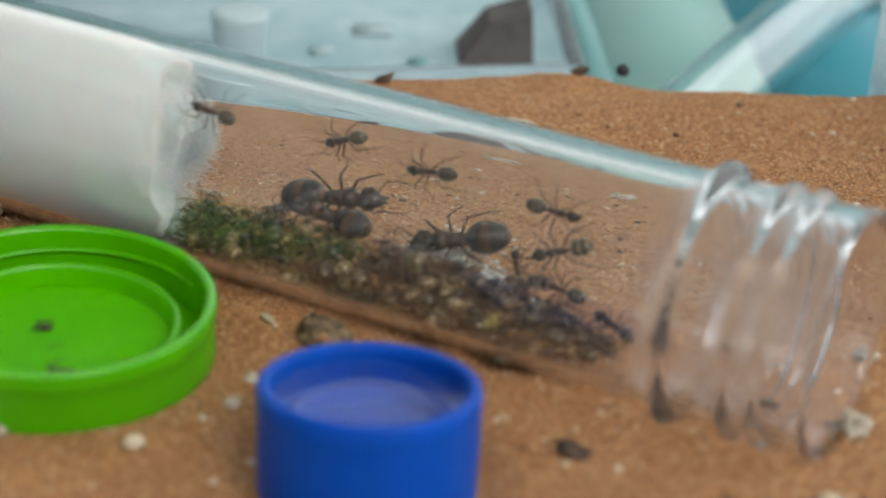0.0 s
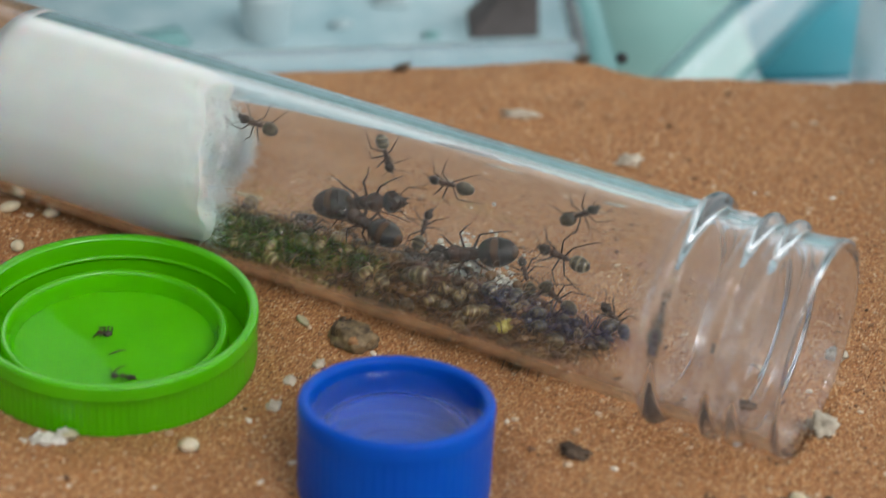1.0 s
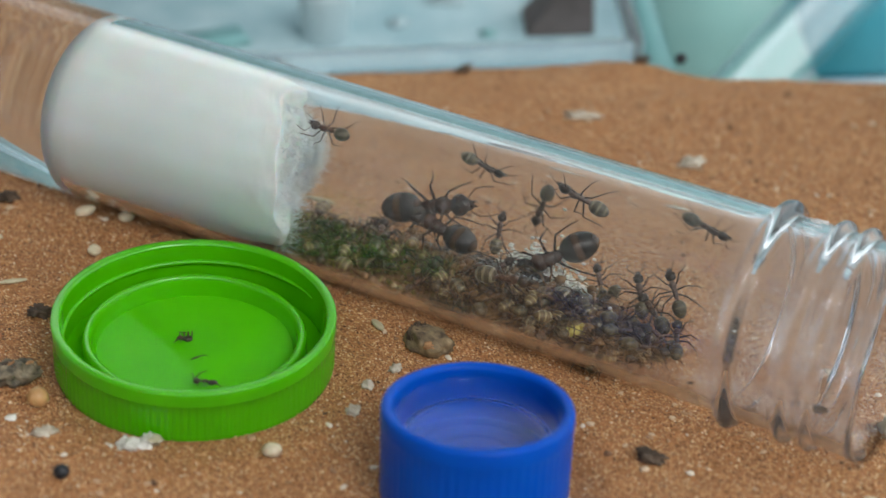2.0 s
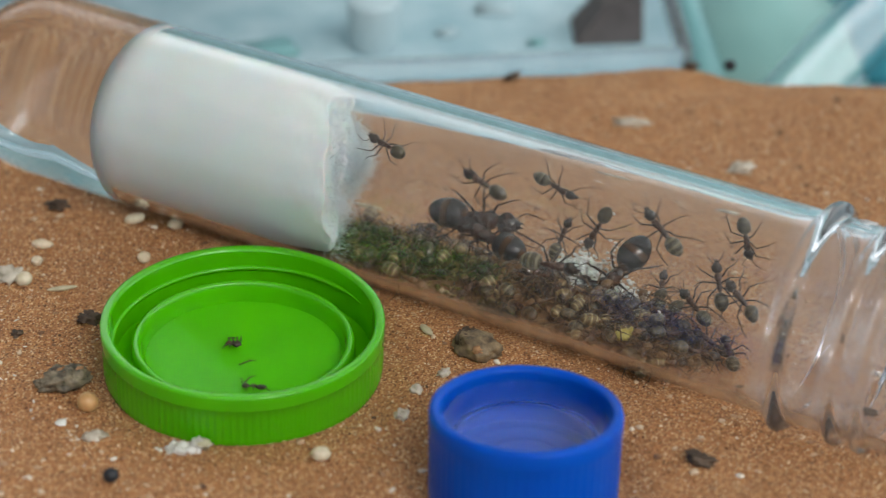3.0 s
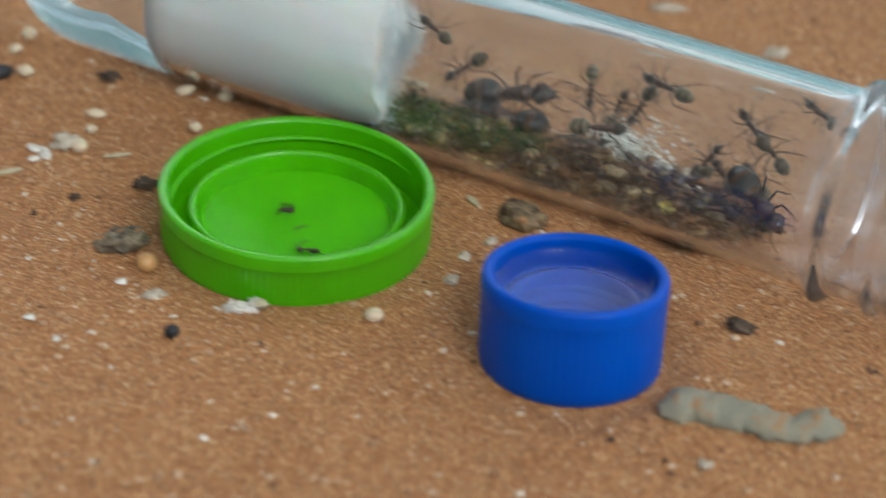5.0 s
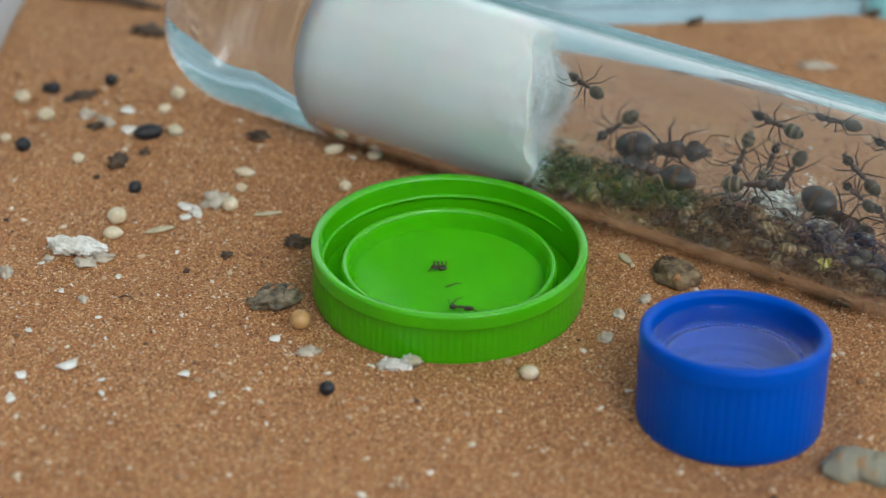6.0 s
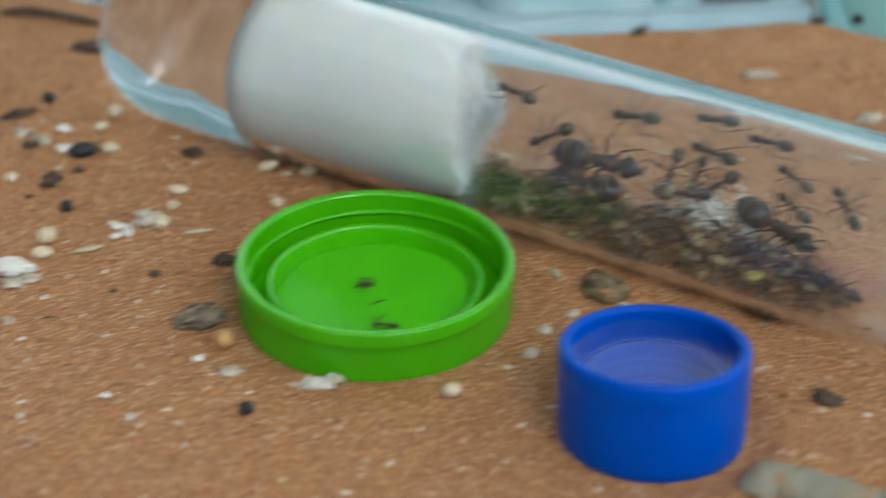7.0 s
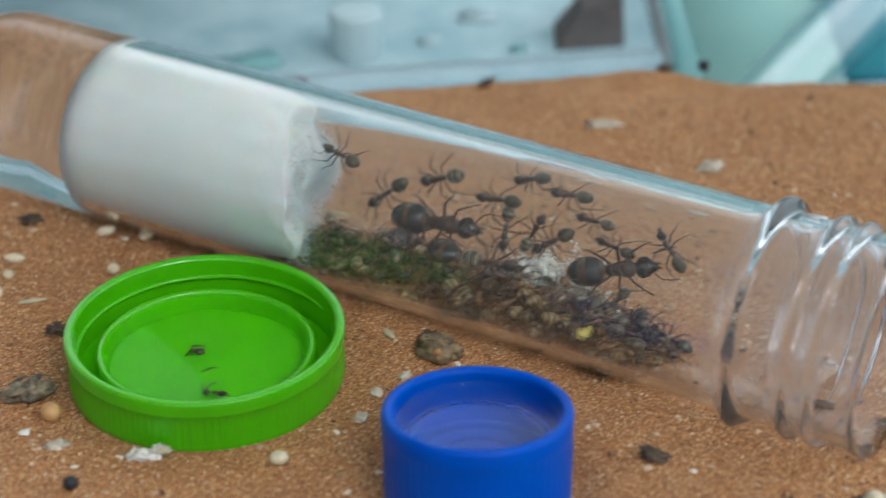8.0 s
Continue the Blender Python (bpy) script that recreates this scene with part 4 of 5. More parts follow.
def ant(label, size, kind="worker", group="ants in the tube"):
    """An ant that faces +x and stands on z = 0. size: its scale."""
    queen = kind == "queen"
    ob = thing("ant", label, "ant", group=group)
    body = QUEEN_RED if queen else CALLOW if kind == "young" else RUST
    tail = QUEEN_GASTER if queen else {"pale": PALE, "young": CALLOW_GASTER}.get(kind, OLIVE)
    z = 0.12
    fat = 1.5 if queen else 1.0
    headm = QUEEN_DARK if queen else CALLOW if kind == "young" else WORKER

    def head():
        return mesh("head", *joined(blob(0.098, 0.088 * min(fat, 1.2), 0.070, 18, 12, 0, 1, 0, 0.18), moved(blob(0.04, 0.05, 0.025, 10, 6), Matrix.Translation((0.085, 0, -0.03)))), headm)

    def eye():
        return mesh("eye", *blob(0.02, 0.012, 0.02, 8, 6), EYE)

    def jaw():
        return mesh("mandible", *sweep([(0, 0, 0), (0.03, 0.012, 0), (0.05, 0.0, -0.01)], [0.012, 0.010, 0.004], 5), headm)

    def thorax():
        return mesh("thorax", *joined(moved(blob(0.085, 0.062 * fat, 0.062 * fat, 16, 10), Matrix.Translation((0.085, 0, 0.015))), blob(0.10, 0.050 * fat, 0.055 * fat, 16, 10),
                                      moved(blob(0.075, 0.045 * fat, 0.052, 16, 10), Matrix.Translation((-0.085, 0, 0.0)))), body)

    def waist():
        return mesh("petiole", *joined(blob(0.028, 0.026, 0.055, 10, 8), moved(blob(0.05, 0.014, 0.016, 8, 6), Matrix.Translation((0, 0, -0.025)))), body)

    def gaster():
        g = 1.22 if queen else 1.0
        return mesh("gaster", *blob(0.165 * g, 0.122 * g, 0.112 * g, 24, 20, 0, 1, 0, -0.10), tail)

    skull = limb("head", ("head", kind), head, (0.285, 0, z), ob)
    for side in (1, -1):
        limb("eye", ("eye",), eye, (0.02, 0.078 * min(fat, 1.2) * side, 0.025), skull)
        limb("mandible", ("mandible", kind), jaw, (0.105, 0.022 * side, -0.035), skull)
    limb("thorax", ("thorax", kind), thorax, (0.03, 0, z), ob)
    limb("petiole", ("petiole", kind), waist, (-0.125, 0, z), ob)
    limb("gaster", ("gaster", kind), gaster, (-0.31, 0, z + 0.015), ob)
    thick, reach = (0.72, 0.78) if queen else (0.82, 1.1)
    legs = []
    for name, x, pts in LEGS:
        for side in (1, -1):
            def make():
                return mesh("leg", *sweep([(a * reach, b * side * reach, c) for a, b, c in pts], [r * thick for r in (0.016, 0.019, 0.015, 0.010, 0.006)], 6), QUEEN_DARK if queen else CALLOW if kind == "young" else LEG)
            legs.append((limb("leg", ("leg", kind if kind in ("queen", "young") else "", name, side), make, (x, 0.035 * side, z - 0.01), ob), side, name))
    feelers = []
    for side in (1, -1):
        def make():
            return mesh("antenna", *sweep([(0, 0, 0), (0.05, 0.05 * side, 0.04), (0.11, 0.10 * side, 0.05), (0.18, 0.11 * side, 0.0), (0.26, 0.10 * side, -0.06)], [r * thick for r in (0.007, 0.008, 0.008, 0.008, 0.006)], 6), QUEEN_DARK if queen else CALLOW if kind == "young" else LEG)
        feelers.append((limb("antenna", ("antenna", kind if kind in ("queen", "young") else "", side), make, (0.355, 0.035 * side, z + 0.015), ob), side))
    ob.scale = (size, size, size)
    return ob, legs, feelers


WORKERS = [
    (0.53, [
        (0, -0.01526, 0.05947, 0.02856, 144.7, -4.3, 137.0),
        (0.2, -0.01558, 0.05980, 0.02867, 145.0, -3.6, 137.9),
        (1, -0.01421, 0.06142, 0.02990, 154.5, -3.1, 137.4),
        (1.5, -0.01541, 0.06220, 0.02984, 153.8, -3.0, 137.8),
        (2.1, -0.01468, 0.06207, 0.02999, 155.3, -2.0, 139.5),
        (3.5, -0.01337, 0.05746, 0.02827, 144.4, -12.0, 126.7),
        (3.7, -0.01349, 0.05706, 0.02790, 142.6, -13.1, 126.4),
        (5.5, -0.01426, 0.05830, 0.02832, 145.3, -13.6, 124.2),
        (6.5, -0.01449, 0.05822, 0.02812, 142.5, -6.9, 134.1),
        (7.2, -0.01334, 0.05930, 0.02920, 149.6, -4.6, 135.6),
        (8, -0.01420, 0.05930, 0.02887, 147.5, -7.0, 132.4),
    ]),
    (0.58, [
        (0, 0.00722, 0.07121, 0.01909, -98.6, 23.9, 137.9),
        (0.2, 0.00811, 0.07012, 0.02012, -104.6, 32.0, 133.4),
        (0.6, 0.00923, 0.06909, 0.02033, -118.0, 62.3, 116.0),
        (1, 0.00972, 0.06898, 0.01991, 150.6, 75.3, 21.1),
        (1.5, 0.01071, 0.06835, 0.01893, 101.4, 40.3, -31.2),
        (2.1, 0.01442, 0.06478, 0.02087, 109.1, 17.1, -33.0),
        (3.5, 0.01797, 0.06289, 0.01672, 90.8, 35.0, -38.1),
        (4.2, 0.01530, 0.06501, 0.01594, 45.3, 86.6, -83.1),
        (5.5, 0.01674, 0.06288, 0.01112, 16.9, 67.9, -109.9),
        (6.5, 0.01531, 0.06382, 0.01060, -40.9, 57.2, -173.8),
        (7.2, 0.01567, 0.06300, 0.00981, -3.6, 62.7, -131.9),
        (8, 0.01550, 0.06289, 0.00957, 5.2, 62.5, -122.0),
    ]),
    (0.61, [
        (0, 0.01918, 0.06194, 0.01709, -91.4, 8.2, 141.3),
        (0.2, 0.01915, 0.06195, 0.01693, -91.4, 12.0, 141.2),
        (1, 0.01951, 0.06172, 0.01742, -94.5, 1.2, 141.3),
        (1.5, 0.02025, 0.06106, 0.01677, -91.7, 13.0, 141.1),
        (1.8, 0.02200, 0.05968, 0.01729, -97.0, 48.0, 136.2),
        (2.1, 0.02296, 0.05871, 0.01393, -54.6, 76.0, 176.3),
        (3.5, 0.02383, 0.05746, 0.01174, -54.5, 58.4, 173.1),
        (4.2, 0.02398, 0.05758, 0.01250, -64.2, 54.6, 163.3),
        (5.5, 0.02364, 0.05736, 0.01092, -36.9, 63.2, -168.2),
        (6.5, 0.02271, 0.05735, 0.00949, -46.8, 46.8, 176.5),
        (7.2, 0.02232, 0.05760, 0.00956, -56.4, 34.2, 162.7),
        (8, 0.02261, 0.05749, 0.00948, -57.9, 33.1, 161.0),
    ]),
    (0.60, [
        (0, 0.03579, 0.04873, 0.01564, 87.6, 3.5, -38.6),
        (0.2, 0.03610, 0.04848, 0.01555, 88.0, 0.2, -38.5),
        (1, 0.03863, 0.04596, 0.01921, 107.5, -36.7, -49.4),
        (1.5, 0.03884, 0.04435, 0.02217, 122.9, -36.9, -60.2),
        (1.8, 0.04278, 0.04151, 0.02163, 115.7, -2.7, -40.4),
        (2.1, 0.04672, 0.03852, 0.02130, 120.5, 31.9, -21.7),
        (2.8, 0.04576, 0.04016, 0.01925, 127.5, 65.8, -7.2),
        (3.5, 0.04429, 0.04196, 0.01668, -104.9, 76.3, 126.9),
        (4.2, 0.04565, 0.04084, 0.01695, 99.1, 61.0, -30.6),
        (4.47, 0.04705, 0.03945, 0.01845, -113.7, 66.4, 125.6),
        (4.73, 0.04827, 0.03779, 0.02004, -107.7, 16.2, 142.5),
        (5, 0.04969, 0.03592, 0.02163, -116.5, -33.5, 156.5),
        (5.5, 0.03758, 0.04297, 0.02502, -128.1, -11.1, 149.3),
        (6.5, 0.02469, 0.05381, 0.02471, -122.6, 8.7, 135.4),
        (7.2, 0.02059, 0.05800, 0.02378, -119.6, 15.1, 132.5),
        (8, 0.01949, 0.06019, 0.02195, -114.1, 24.1, 130.8),
    ]),
    (0.68, [
        (0, 0.03629, 0.04663, 0.00929, -61.5, 21.5, 153.3),
        (0.2, 0.03569, 0.04632, 0.00831, -56.8, 24.0, 157.0),
        (1, 0.03609, 0.04696, 0.00980, -67.0, -6.5, 139.2),
        (1.5, 0.03399, 0.04984, 0.01290, -77.6, -25.6, 136.3),
        (2.1, 0.02801, 0.05399, 0.02026, -108.7, -19.0, 147.5),
        (3.5, 0.03555, 0.04890, 0.01367, -76.3, -50.8, 131.0),
        (4.2, 0.03050, 0.05305, 0.01600, -89.5, -17.5, 141.4),
        (5.5, 0.02577, 0.05649, 0.01825, -97.4, -11.6, 142.9),
        (6.5, 0.01466, 0.06495, 0.02004, -102.1, -3.9, 142.1),
        (7.2, 0.00857, 0.07018, 0.01860, -96.1, 16.5, 139.7),
        (8, 0.00563, 0.07271, 0.01644, -88.3, 23.5, 142.2),
    ]),
    (0.60, [
        (0, 0.04162, 0.03383, 0.00209, -26.4, -10.6, 123.2),
        (0.2, 0.04218, 0.03349, 0.00210, -26.7, -12.6, 120.1),
        (1, 0.04263, 0.03515, 0.00319, -32.1, -20.1, 114.2),
        (1.5, 0.04238, 0.03819, 0.00498, -40.6, -26.3, 115.1),
        (2.1, 0.04184, 0.04080, 0.00725, -38.7, -47.2, 99.7),
        (3.5, 0.04099, 0.04254, 0.00855, -36.6, -54.2, 94.6),
        (4.2, 0.04030, 0.04374, 0.00972, -54.2, -47.2, 114.1),
        (5.5, 0.04069, 0.04463, 0.01778, -98.4, -34.8, 146.2),
        (6.5, 0.03279, 0.04962, 0.02167, -110.3, -0.4, 141.2),
        (7.2, 0.02890, 0.05251, 0.02187, -111.4, 4.9, 139.1),
        (8, 0.02557, 0.05590, 0.02043, -106.1, 9.0, 138.6),
    ]),
    (0.63, [
        (0, 0.03407, 0.02999, 0.00058, -1.4, -1.7, 121.2),
        (0.2, 0.03671, 0.02544, 0.00071, 1.6, -1.4, 151.2),
        (1, 0.03812, 0.03387, 0.00129, -16.5, 14.9, -174.7),
        (1.5, 0.03640, 0.03332, 0.00096, -10.3, 13.2, -163.3),
        (1.8, 0.03744, 0.03693, 0.00208, -29.8, -3.1, 149.9),
        (2.1, 0.03810, 0.03998, 0.00408, -32.0, -28.4, 105.6),
        (3.5, 0.04642, 0.03766, 0.00766, -55.0, -26.1, 125.0),
        (4.2, 0.04573, 0.03879, 0.00856, -58.2, -28.7, 125.5),
        (5.5, 0.03969, 0.04517, 0.01221, -71.1, -40.0, 129.4),
        (6.5, 0.02691, 0.05574, 0.01464, -82.0, -19.0, 139.1),
        (7.2, 0.02041, 0.06107, 0.01571, -86.5, -1.3, 141.5),
        (8, 0.01452, 0.06555, 0.01500, -83.8, 7.0, 142.4),
    ]),
    (0.52, [
        (0, 0.03016, 0.04800, 0.00548, -25.3, -39.6, 89.2),
        (0.2, 0.03023, 0.04830, 0.00559, -28.9, -39.3, 93.5),
        (1, 0.03020, 0.04800, 0.00543, -31.4, -37.3, 97.8),
        (1.5, 0.03004, 0.04805, 0.00534, -28.7, -38.4, 93.9),
        (2.1, 0.03087, 0.04733, 0.00524, -27.4, -39.5, 91.8),
        (3.5, 0.03292, 0.04579, 0.00526, -5.4, -45.8, 60.1),
        (4.2, 0.03248, 0.04565, 0.00490, -30.2, -33.9, 98.9),
        (5.5, 0.03709, 0.04222, 0.00495, -37.1, -26.4, 112.2),
        (7.2, 0.03307, 0.05087, 0.01550, -87.1, -18.9, 140.6),
        (8, 0.02935, 0.05390, 0.01557, -87.9, -1.4, 141.5),
    ]),
    (0.58, [
        (0, 0.03539, 0.04259, 0.00440, -40.7, -6.4, 135.4),
        (0.2, 0.03552, 0.04199, 0.00409, -37.8, -14.7, 124.6),
        (1, 0.03431, 0.04248, 0.00366, -36.3, -14.3, 124.3),
        (1.5, 0.03533, 0.04237, 0.00407, -34.0, -24.6, 111.1),
        (2.1, 0.03668, 0.04291, 0.00527, -24.8, -42.6, 86.8),
        (3.5, 0.03704, 0.04074, 0.00385, -36.9, -14.5, 124.4),
        (4.2, 0.03676, 0.04185, 0.00450, -39.3, -18.6, 121.4),
        (5.5, 0.04242, 0.03954, 0.00619, -40.2, -35.0, 108.3),
        (7.2, 0.04121, 0.04420, 0.01266, -71.9, -47.6, 128.2),
        (8, 0.04061, 0.04480, 0.01386, -78.5, -49.8, 132.9),
    ]),
    (0.58, [
        (0, 0.03766, 0.03038, 0.00058, 9.0, 4.2, -56.8),
        (0.2, 0.03843, 0.02536, 0.00058, 1.2, 1.0, -34.3),
        (1, 0.03832, 0.03422, 0.00147, 23.4, 2.7, -42.2),
        (1.25, 0.03919, 0.03228, 0.00102, 17.5, -9.5, -3.3),
        (1.5, 0.03987, 0.03017, 0.00074, 4.6, -15.0, 38.0),
        (2.1, 0.04043, 0.03334, 0.00164, -10.0, -24.3, 77.0),
        (3.5, 0.04005, 0.02946, 0.00072, -7.4, -11.3, 89.5),
        (4.2, 0.04093, 0.03302, 0.00165, -12.7, -21.6, 85.3),
        (4.63, 0.03897, 0.03329, 0.00132, 2.0, -21.1, 39.0),
        (5.07, 0.03753, 0.03353, 0.00106, 11.7, -11.1, -4.6),
        (5.5, 0.03465, 0.03402, 0.00080, 11.8, 2.6, -45.5),
        (7.2, 0.03517, 0.03634, 0.00148, 18.0, 10.0, -63.7),
        (8, 0.03441, 0.03731, 0.00156, 11.0, 19.1, -95.0),
    ]),
    (0.54, [
        (0, -0.00341, 0.07211, 0.00449, -8.0, 33.4, -141.3),
        (0.2, -0.00288, 0.07110, 0.00420, 20.3, 26.6, -87.2),
        (0.47, 0.00370, 0.06808, 0.00536, 39.9, -0.4, -47.8),
        (0.73, 0.00962, 0.06510, 0.00653, 38.8, -33.4, -12.5),
        (1, 0.01525, 0.06192, 0.00783, 3.6, -55.6, 47.8),
        (1.5, 0.01658, 0.06140, 0.00843, 15.3, -57.3, 34.2),
        (2.1, 0.01592, 0.06182, 0.00829, -7.9, -58.0, 61.5),
        (3.5, 0.01975, 0.05975, 0.00981, 36.3, -57.2, 11.0),
        (4.2, 0.02026, 0.05993, 0.01095, 45.5, -59.3, 2.2),
        (5.5, 0.02044, 0.05953, 0.01024, 17.5, -64.5, 32.7),
        (6.5, 0.01977, 0.06055, 0.01161, 31.4, -66.4, 18.3),
        (7.2, 0.01947, 0.06006, 0.00990, 8.7, -63.4, 42.4),
        (8, 0.01994, 0.05992, 0.01048, 39.6, -59.5, 8.2),
    ]),
    (0.65, [
        (0, 0.00338, 0.06411, 0.00309, 16.7, -20.1, 12.6),
        (1, 0.00737, 0.05774, 0.00194, 13.9, -10.8, 2.0),
        (2.1, 0.00400, 0.05825, 0.00156, 3.1, -10.6, 41.0),
        (2.4, 0.00574, 0.06595, 0.00496, -24.0, -33.3, 78.4),
        (2.7, 0.00542, 0.07170, 0.01136, -64.2, -32.0, 127.5),
        (3.1, 0.00686, 0.07172, 0.01589, -85.5, -8.5, 136.9),
        (3.5, 0.00759, 0.07049, 0.02021, -103.5, 16.5, 137.4),
        (3.7, 0.00575, 0.07249, 0.01783, -94.0, 19.7, 140.1),
        (4.2, 0.00004, 0.07706, 0.01425, -79.1, 20.8, 145.7),
        (5.5, -0.00473, 0.07793, 0.00849, -40.0, 41.3, -179.4),
        (6.5, -0.00322, 0.07809, 0.01059, -57.4, 33.3, 161.4),
        (7.2, -0.00386, 0.07837, 0.01019, -56.6, 28.8, 159.8),
        (8, -0.00366, 0.07846, 0.01039, -55.9, 37.6, 164.5),
    ]),
    (0.53, [
        (0, 0.01456, 0.03716, 0.00279, 26.0, 10.1, 119.5),
        (1.5, 0.01605, 0.03532, 0.00306, 16.6, 8.8, 111.1),
        (2.17, 0.02278, 0.03797, 0.00096, 2.0, 13.5, 147.4),
        (2.83, 0.02996, 0.04089, 0.00165, -7.2, 25.7, -176.7),
        (3.5, 0.03579, 0.04223, 0.00421, -6.6, 40.7, -137.1),
        (3.85, 0.03398, 0.04234, 0.00347, 16.7, 32.6, -95.3),
        (4.2, 0.03219, 0.04230, 0.00271, 27.8, 15.1, -62.9),
        (4.63, 0.03287, 0.04463, 0.00438, 35.6, -20.2, -27.0),
        (5.07, 0.03371, 0.04648, 0.00666, 13.2, -52.0, 23.2),
        (5.5, 0.03302, 0.04872, 0.00873, -43.9, -47.6, 104.7),
        (6.5, 0.03314, 0.04912, 0.00938, -61.6, -16.2, 133.6),
        (7.2, 0.03384, 0.04881, 0.00960, -61.7, -26.5, 128.6),
        (8, 0.03224, 0.05086, 0.01148, -72.4, -9.6, 138.8),
    ]),
]
FRONT = [
    (0.70, [
        (0, 0.01315, 0.02907, 0.01625, -96.8, -9.2, -37.3),
        (1.5, 0.01035, 0.03126, 0.01596, -97.2, -7.3, -37.4),
        (3.5, 0.00951, 0.03299, 0.02039, -113.1, -3.2, -36.7),
        (4.2, 0.00953, 0.03306, 0.02085, -114.5, -3.5, -36.4),
        (5.5, 0.00976, 0.03308, 0.02128, -117.3, -13.2, -31.2),
        (6.5, 0.00888, 0.03340, 0.02064, -113.3, -9.9, -33.8),
        (7.2, 0.01067, 0.03293, 0.02220, -120.7, -8.2, -33.0),
        (8, 0.00717, 0.03436, 0.01936, -108.9, -3.4, -37.0),
    ]),
]
QUEENS = [
    (1.12, [
        (0, 0.00631, 0.06814, 0.00926, 56.4, -8.5, -32.1),
        (0.2, 0.00596, 0.06828, 0.00929, 56.9, -8.9, -32.0),
        (1, 0.00642, 0.06847, 0.00984, 60.0, -14.4, -29.7),
        (1.5, 0.00562, 0.06894, 0.00961, 58.4, -15.8, -28.2),
        (2.1, 0.00589, 0.06899, 0.00990, 60.6, -14.7, -29.7),
        (3.5, 0.00475, 0.06795, 0.00758, 48.6, -0.9, -36.7),
        (4.2, 0.00379, 0.06819, 0.00709, 45.9, -6.3, -31.3),
        (5.5, 0.00382, 0.06970, 0.00880, 53.4, -12.9, -28.2),
        (6.5, 0.00432, 0.06900, 0.00849, 51.9, -2.8, -35.4),
        (7.2, 0.00459, 0.06908, 0.00887, 54.0, -0.9, -37.0),
        (8, 0.00503, 0.06829, 0.00841, 53.0, -2.8, -35.5),
    ]),
    (0.98, [
        (0, 0.00338, 0.06333, 0.00783, -31.6, -4.1, 136.7),
        (0.2, 0.00342, 0.06255, 0.00750, -29.8, -2.5, 139.1),
        (1, 0.00493, 0.06312, 0.00819, -36.1, -7.6, 132.8),
        (1.5, 0.00495, 0.06326, 0.00828, -36.2, -10.0, 129.7),
        (2.1, 0.00551, 0.06281, 0.00817, -36.6, -8.3, 132.0),
        (3.5, 0.00461, 0.06198, 0.00740, -29.9, -5.2, 134.5),
        (4.2, 0.00184, 0.06298, 0.00691, -25.9, 2.5, 148.9),
        (5.5, 0.00059, 0.06164, 0.00644, -17.5, -2.0, 138.6),
        (6.5, -0.00061, 0.06382, 0.00694, -21.3, -0.9, 142.1),
        (7.2, -0.00025, 0.06350, 0.00696, -21.3, -2.7, 137.4),
        (8, 0.00030, 0.06240, 0.00656, -20.0, -2.8, 136.9),
    ]),
    (1.06, [
        (0, 0.02203, 0.05440, 0.00752, -49.0, 13.2, 153.8),
        (0.2, 0.02195, 0.05448, 0.00765, -51.1, 7.9, 148.8),
        (1, 0.02151, 0.05366, 0.00641, -44.4, 13.3, 155.7),
        (1.5, 0.02219, 0.05208, 0.00558, -36.8, 19.6, 166.9),
        (2.1, 0.02379, 0.05284, 0.00713, -43.7, 29.7, 169.7),
        (3.5, 0.02634, 0.04798, 0.00494, -7.0, 36.3, -138.9),
        (3.9, 0.02722, 0.05191, 0.00915, -41.7, 48.2, -177.9),
        (4.2, 0.02658, 0.04921, 0.00589, -26.9, 35.1, -168.7),
        (4.5, 0.03418, 0.04001, 0.00417, -3.1, 31.4, -125.6),
        (4.8, 0.04221, 0.03064, 0.00247, 11.0, 15.8, -90.0),
        (5.5, 0.02964, 0.04654, 0.00581, 40.3, 12.9, -51.9),
        (6.5, 0.03040, 0.04476, 0.00511, 33.8, 14.2, -57.1),
        (7.2, 0.03125, 0.04633, 0.00673, 47.4, 7.3, -44.1),
        (8, 0.03235, 0.04718, 0.00858, 57.0, -15.4, -27.9),
    ]),
]

crawling = []
for n, (length, rows) in enumerate(WORKERS):
    pale = n % 3 == 1
    crawling.append((ant("slender dark brown ant with pale-banded abdomen walking on the tube's wall" if pale else "slender dark brown worker ant walking on the tube's wall", length / 0.595, "pale" if pale else "worker"), rows, 1.0))
for length, rows in FRONT:
    crawling.append((ant("pale-striped ant clinging to the inside of the tube's wall", length / 0.595, "pale"), rows, 0.6))
for length, rows in QUEENS:
    crawling.append((ant("large glossy dark red-brown ant with swollen banded abdomen", length / 0.595, "queen"), rows, 0.5))

